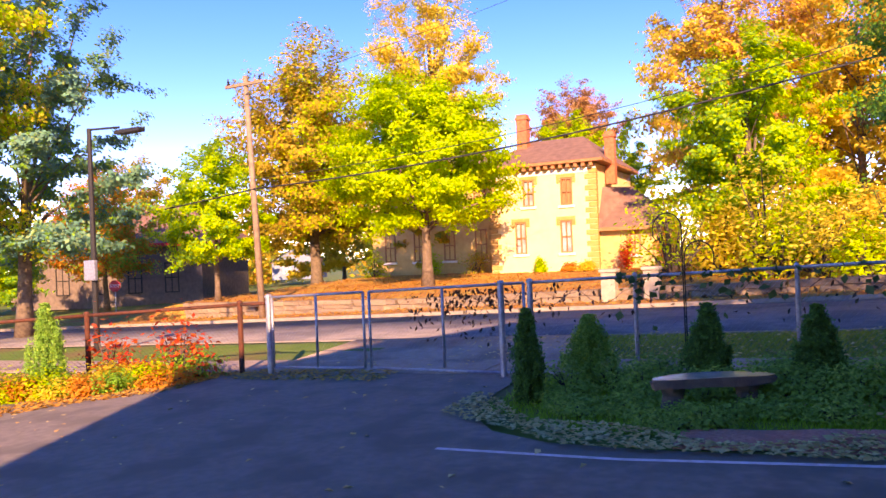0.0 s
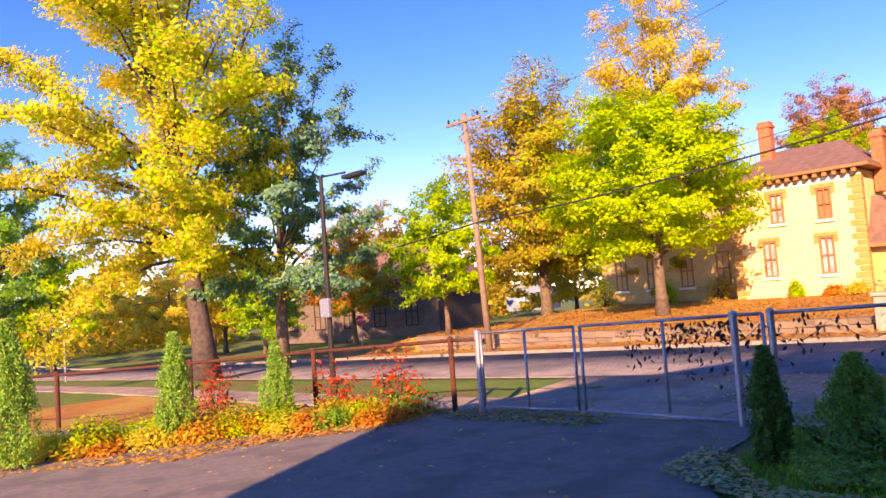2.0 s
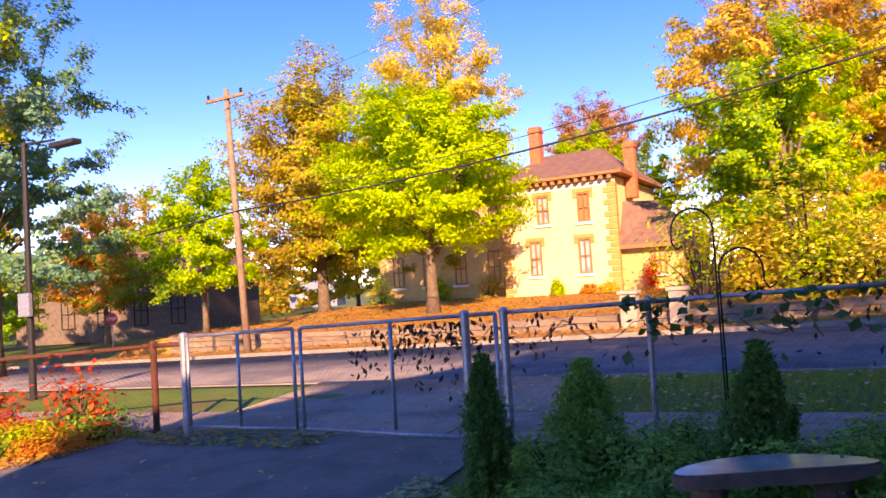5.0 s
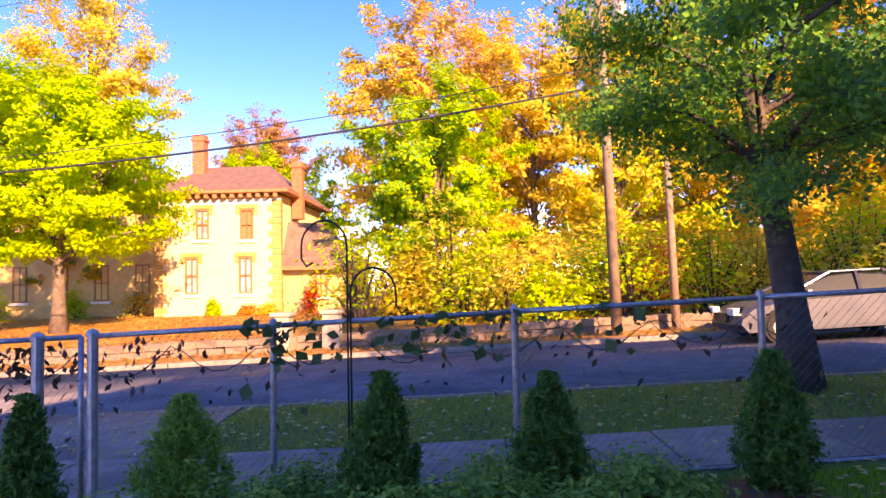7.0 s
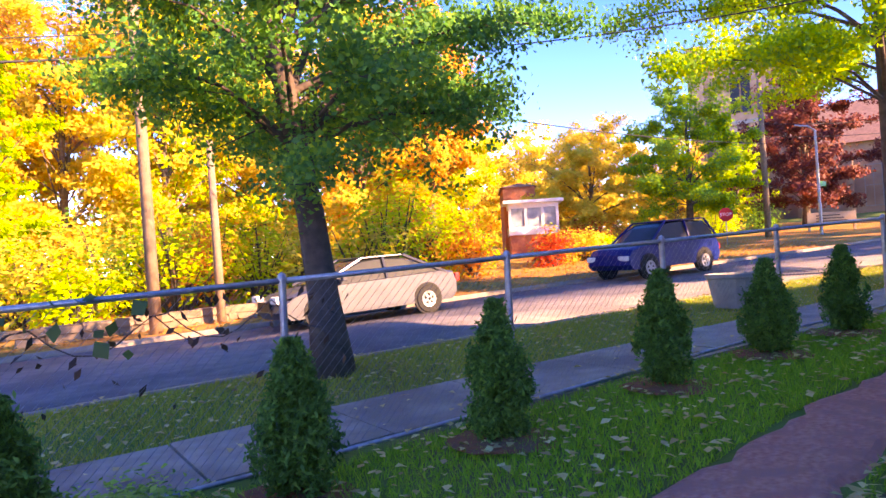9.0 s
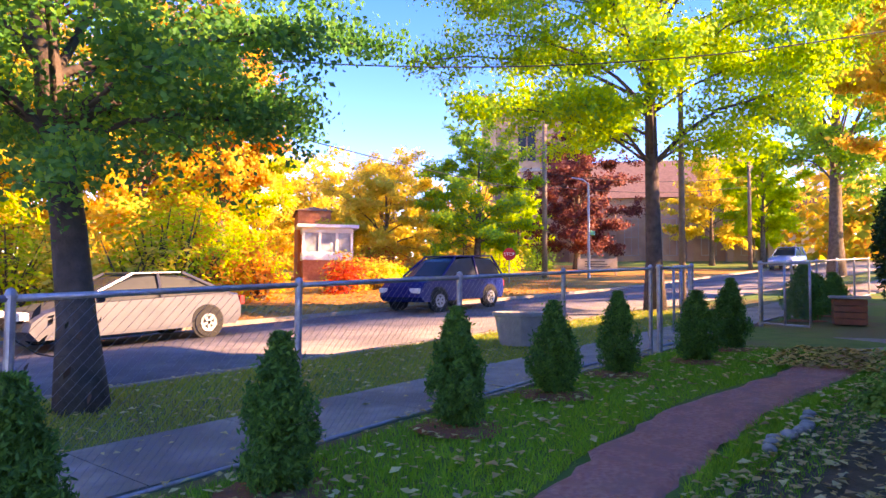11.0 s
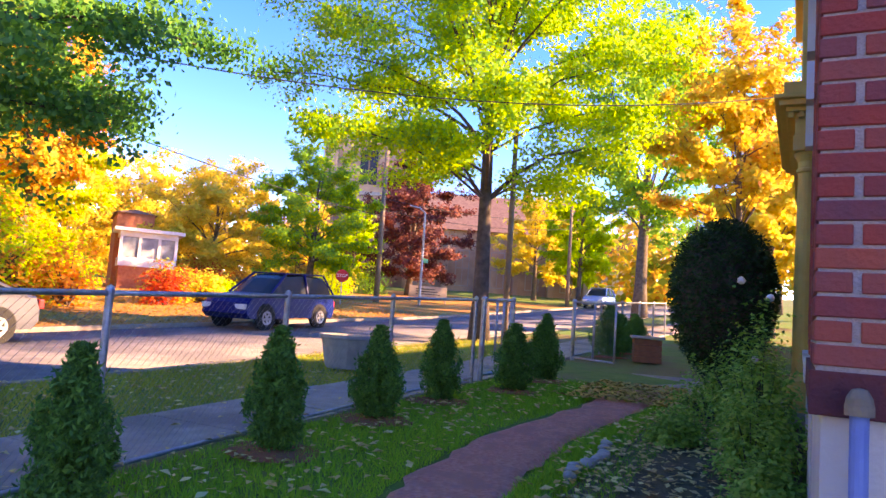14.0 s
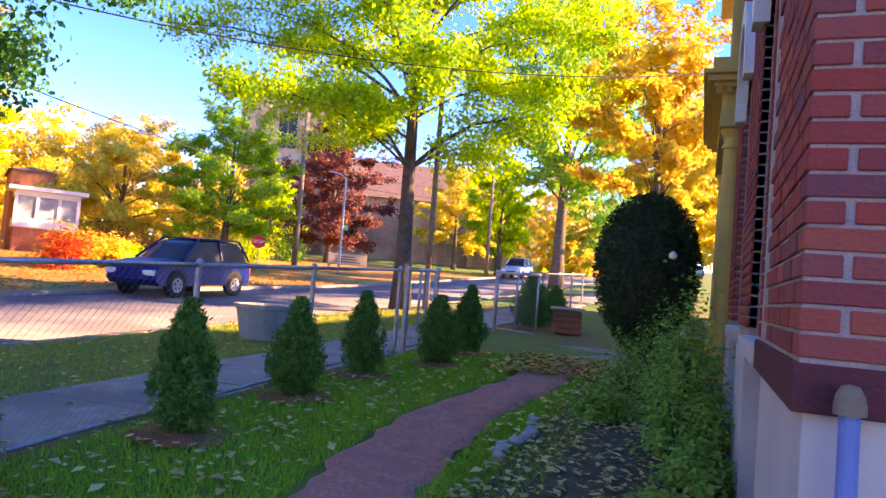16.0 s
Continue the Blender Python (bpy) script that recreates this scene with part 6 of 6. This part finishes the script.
flat_leaves("fallen_leaves", "heap of leaves beside the entrance walk", 900, 10.2, 12.4, 4.8, 6.2, 0.12, L["fallengold"], 19, 0.05)
flat_leaves("fallen_leaves", "leaves swept against the gate", 500, -9.2, -6.0, 7.3, 8.3, 0.1, L["fallengold"], 20, 0.03)
flat_leaves("fallen_leaves", "leaves along the street gutter", 900, -24, 30, FAR - 0.9, FAR, 0.12, L["fallengold"], 22, -0.09)

rng = np.random.default_rng(31)
vine = thing("dried_vine", "withered climbing vine with dark hanging leaves on the gate", "vine")
m = 480
vx = np.concatenate([rng.normal(-4.5, 0.55, 260), rng.uniform(-5.6, 2.6, m - 260)])
vz = TOPZ(vx) - np.abs(rng.normal(0, 0.30, m)) - 0.05
pts = np.stack([vx, FY + rng.normal(0, 0.03, m), np.maximum(vz, LOWZ(vx) + 0.05)], 1)
leaves("leaf_spray", pts, 0.085, L["dried"], vine, rng, 0.0, 0.5, "stuff", droop=1.6)
for k in range(7):
    bm = bmesh.new()
    x0 = -5.2 + k * 1.05
    prev = [(x0 + 0.12 * j, FY + 0.02, TOPZ(x0) - 0.08 - 0.25 * abs(math.sin(0.5 * j + k))) for j in range(12)]
    tube(bm, prev, 0.005, 5)
    part("stalk", bm, M["bark_dark"], vine)
green_vine = thing("green_vine", "broad green vine leaves trailing over the fence", "vine")
vx = np.concatenate([rng.normal(-1.9, 0.25, 44), rng.normal(-0.6, 0.3, 34), rng.uniform(-2.3, 1.2, 30)])
pts = np.stack([vx, FY - 0.05 + rng.normal(0, 0.05, len(vx)), TOPZ(vx) + 0.03 - np.abs(rng.normal(0, 0.22, len(vx)))], 1)
for p in pts:
    leaves("leaf", p[None, :], 0.125, L["vine"], green_vine, rng, 0.0, 0.85, droop=0.6)

# ---- bricks of the corner pier ----
COURSE = 0.0757
def brick_mesh(lx, ly):
    bm = bmesh.new()
    box(bm, -lx / 2, -ly / 2, -0.0325, lx / 2, ly / 2, 0.0325)
    bmesh.ops.bevel(bm, geom=bm.edges[:], offset=0.004, segments=1, affect="EDGES")
    me = bpy.data.meshes.new("brick")
    bm.to_mesh(me)
    bm.free()
    me.materials.append(M["brick"])
    return me


LEN, DEP = 0.222, 0.105
kinds = {"x": brick_mesh(LEN, DEP), "y": brick_mesh(DEP, LEN), "xh": brick_mesh(DEP, DEP)}
pier = thing("brick_pier", "red brick corner pier with rough mortar joints", "wall", kind="structure")
rk = random.Random(12)


def lay(kind, x, y, z):
    ob = new("brick", kinds[kind])
    ob.parent = pier
    ob.matrix_world = pose(x, y, z, rk.uniform(-0.4, 0.4), rk.uniform(-0.5, 0.5), rk.uniform(-0.5, 0.5))


for c in range(36):
    z = 1.80 + c * COURSE
    jig = lambda: rk.uniform(-0.003, 0.003)
    first = (c % 2 == 0)
    # corner brick turns along one face, then the other
    if first:
        lay("y", BX + DEP / 2 - 0.012, BY - LEN / 2 + 0.012, z)
        ynext, xnext = BY - LEN + 0.012 - 0.012, BX + DEP
    else:
        lay("x", BX + LEN / 2 - 0.012, BY - DEP / 2 + 0.012, z)
        ynext, xnext = BY - DEP, BX + LEN
    for k in range(3):
        lay("y", BX + DEP / 2 - 0.012 + jig(), ynext - 0.012 - LEN / 2 - k * (LEN + 0.013), z)
    k = 0
    while xnext + 0.012 + LEN + k * (LEN + 0.013) < 4.57 and k < 4:
        lay("x", xnext + 0.012 + LEN / 2 + k * (LEN + 0.013), BY - DEP / 2 + 0.012 + jig(), z)
        k += 1
    rest = 4.55 - (xnext + 0.012 + k * (LEN + 0.013))
    if rest > 0.08:
        lay("xh", 4.55 - DEP / 2, BY - DEP / 2 + 0.012, z)
bm = bmesh.new()
box(bm, BX - 0.022, BY - 1.2, 1.615, 4.555, BY + 0.022, 1.752, 0.006)
part("water_table", bm, M["bricktop"], pier, "dark maroon brick course above the foundation")
# the further brickwork, joined
def joined_bricks(name, spans, z0, z1, y, parent):
    v, f = [], []
    for x0, x1 in spans:
        c = 0
        z = z0
        while z < z1:
            x = x0 - (LEN / 2 if c % 2 else 0)
            while x < x1:
                a, b = max(x, x0), min(x + LEN, x1)
                if b - a > 0.03:
                    k = len(v)
                    for yy in (y - 0.06, y):
                        v += [(a, yy, z), (b, yy, z), (b, yy, z + 0.065), (a, yy, z + 0.065)]
                    f += [(k + 4, k + 7, k + 6, k + 5), (k, k + 4, k + 5, k + 1), (k + 3, k + 2, k + 6, k + 7), (k, k + 3, k + 7, k + 4), (k + 1, k + 5, k + 6, k + 2)]
                x += LEN + 0.012
            z += COURSE
            c += 1
    return raw_mesh(name, np.array(v), np.array(f), M["brick"], parent, kind="stuff")


joined_bricks("brickwork", [(6.1, 7.4), (8.9, 10.2)], 1.77, 7.25, BY - 0.028, brick_building)
joined_bricks("upper_brickwork", [(BX, 10.2)], 4.93, 7.25, BY - 0.004, brick_building)
joined_bricks("recess_brickwork", [(4.55, 6.1), (7.4, 8.9)], 4.2, 4.9, BY - 0.1, brick_building)
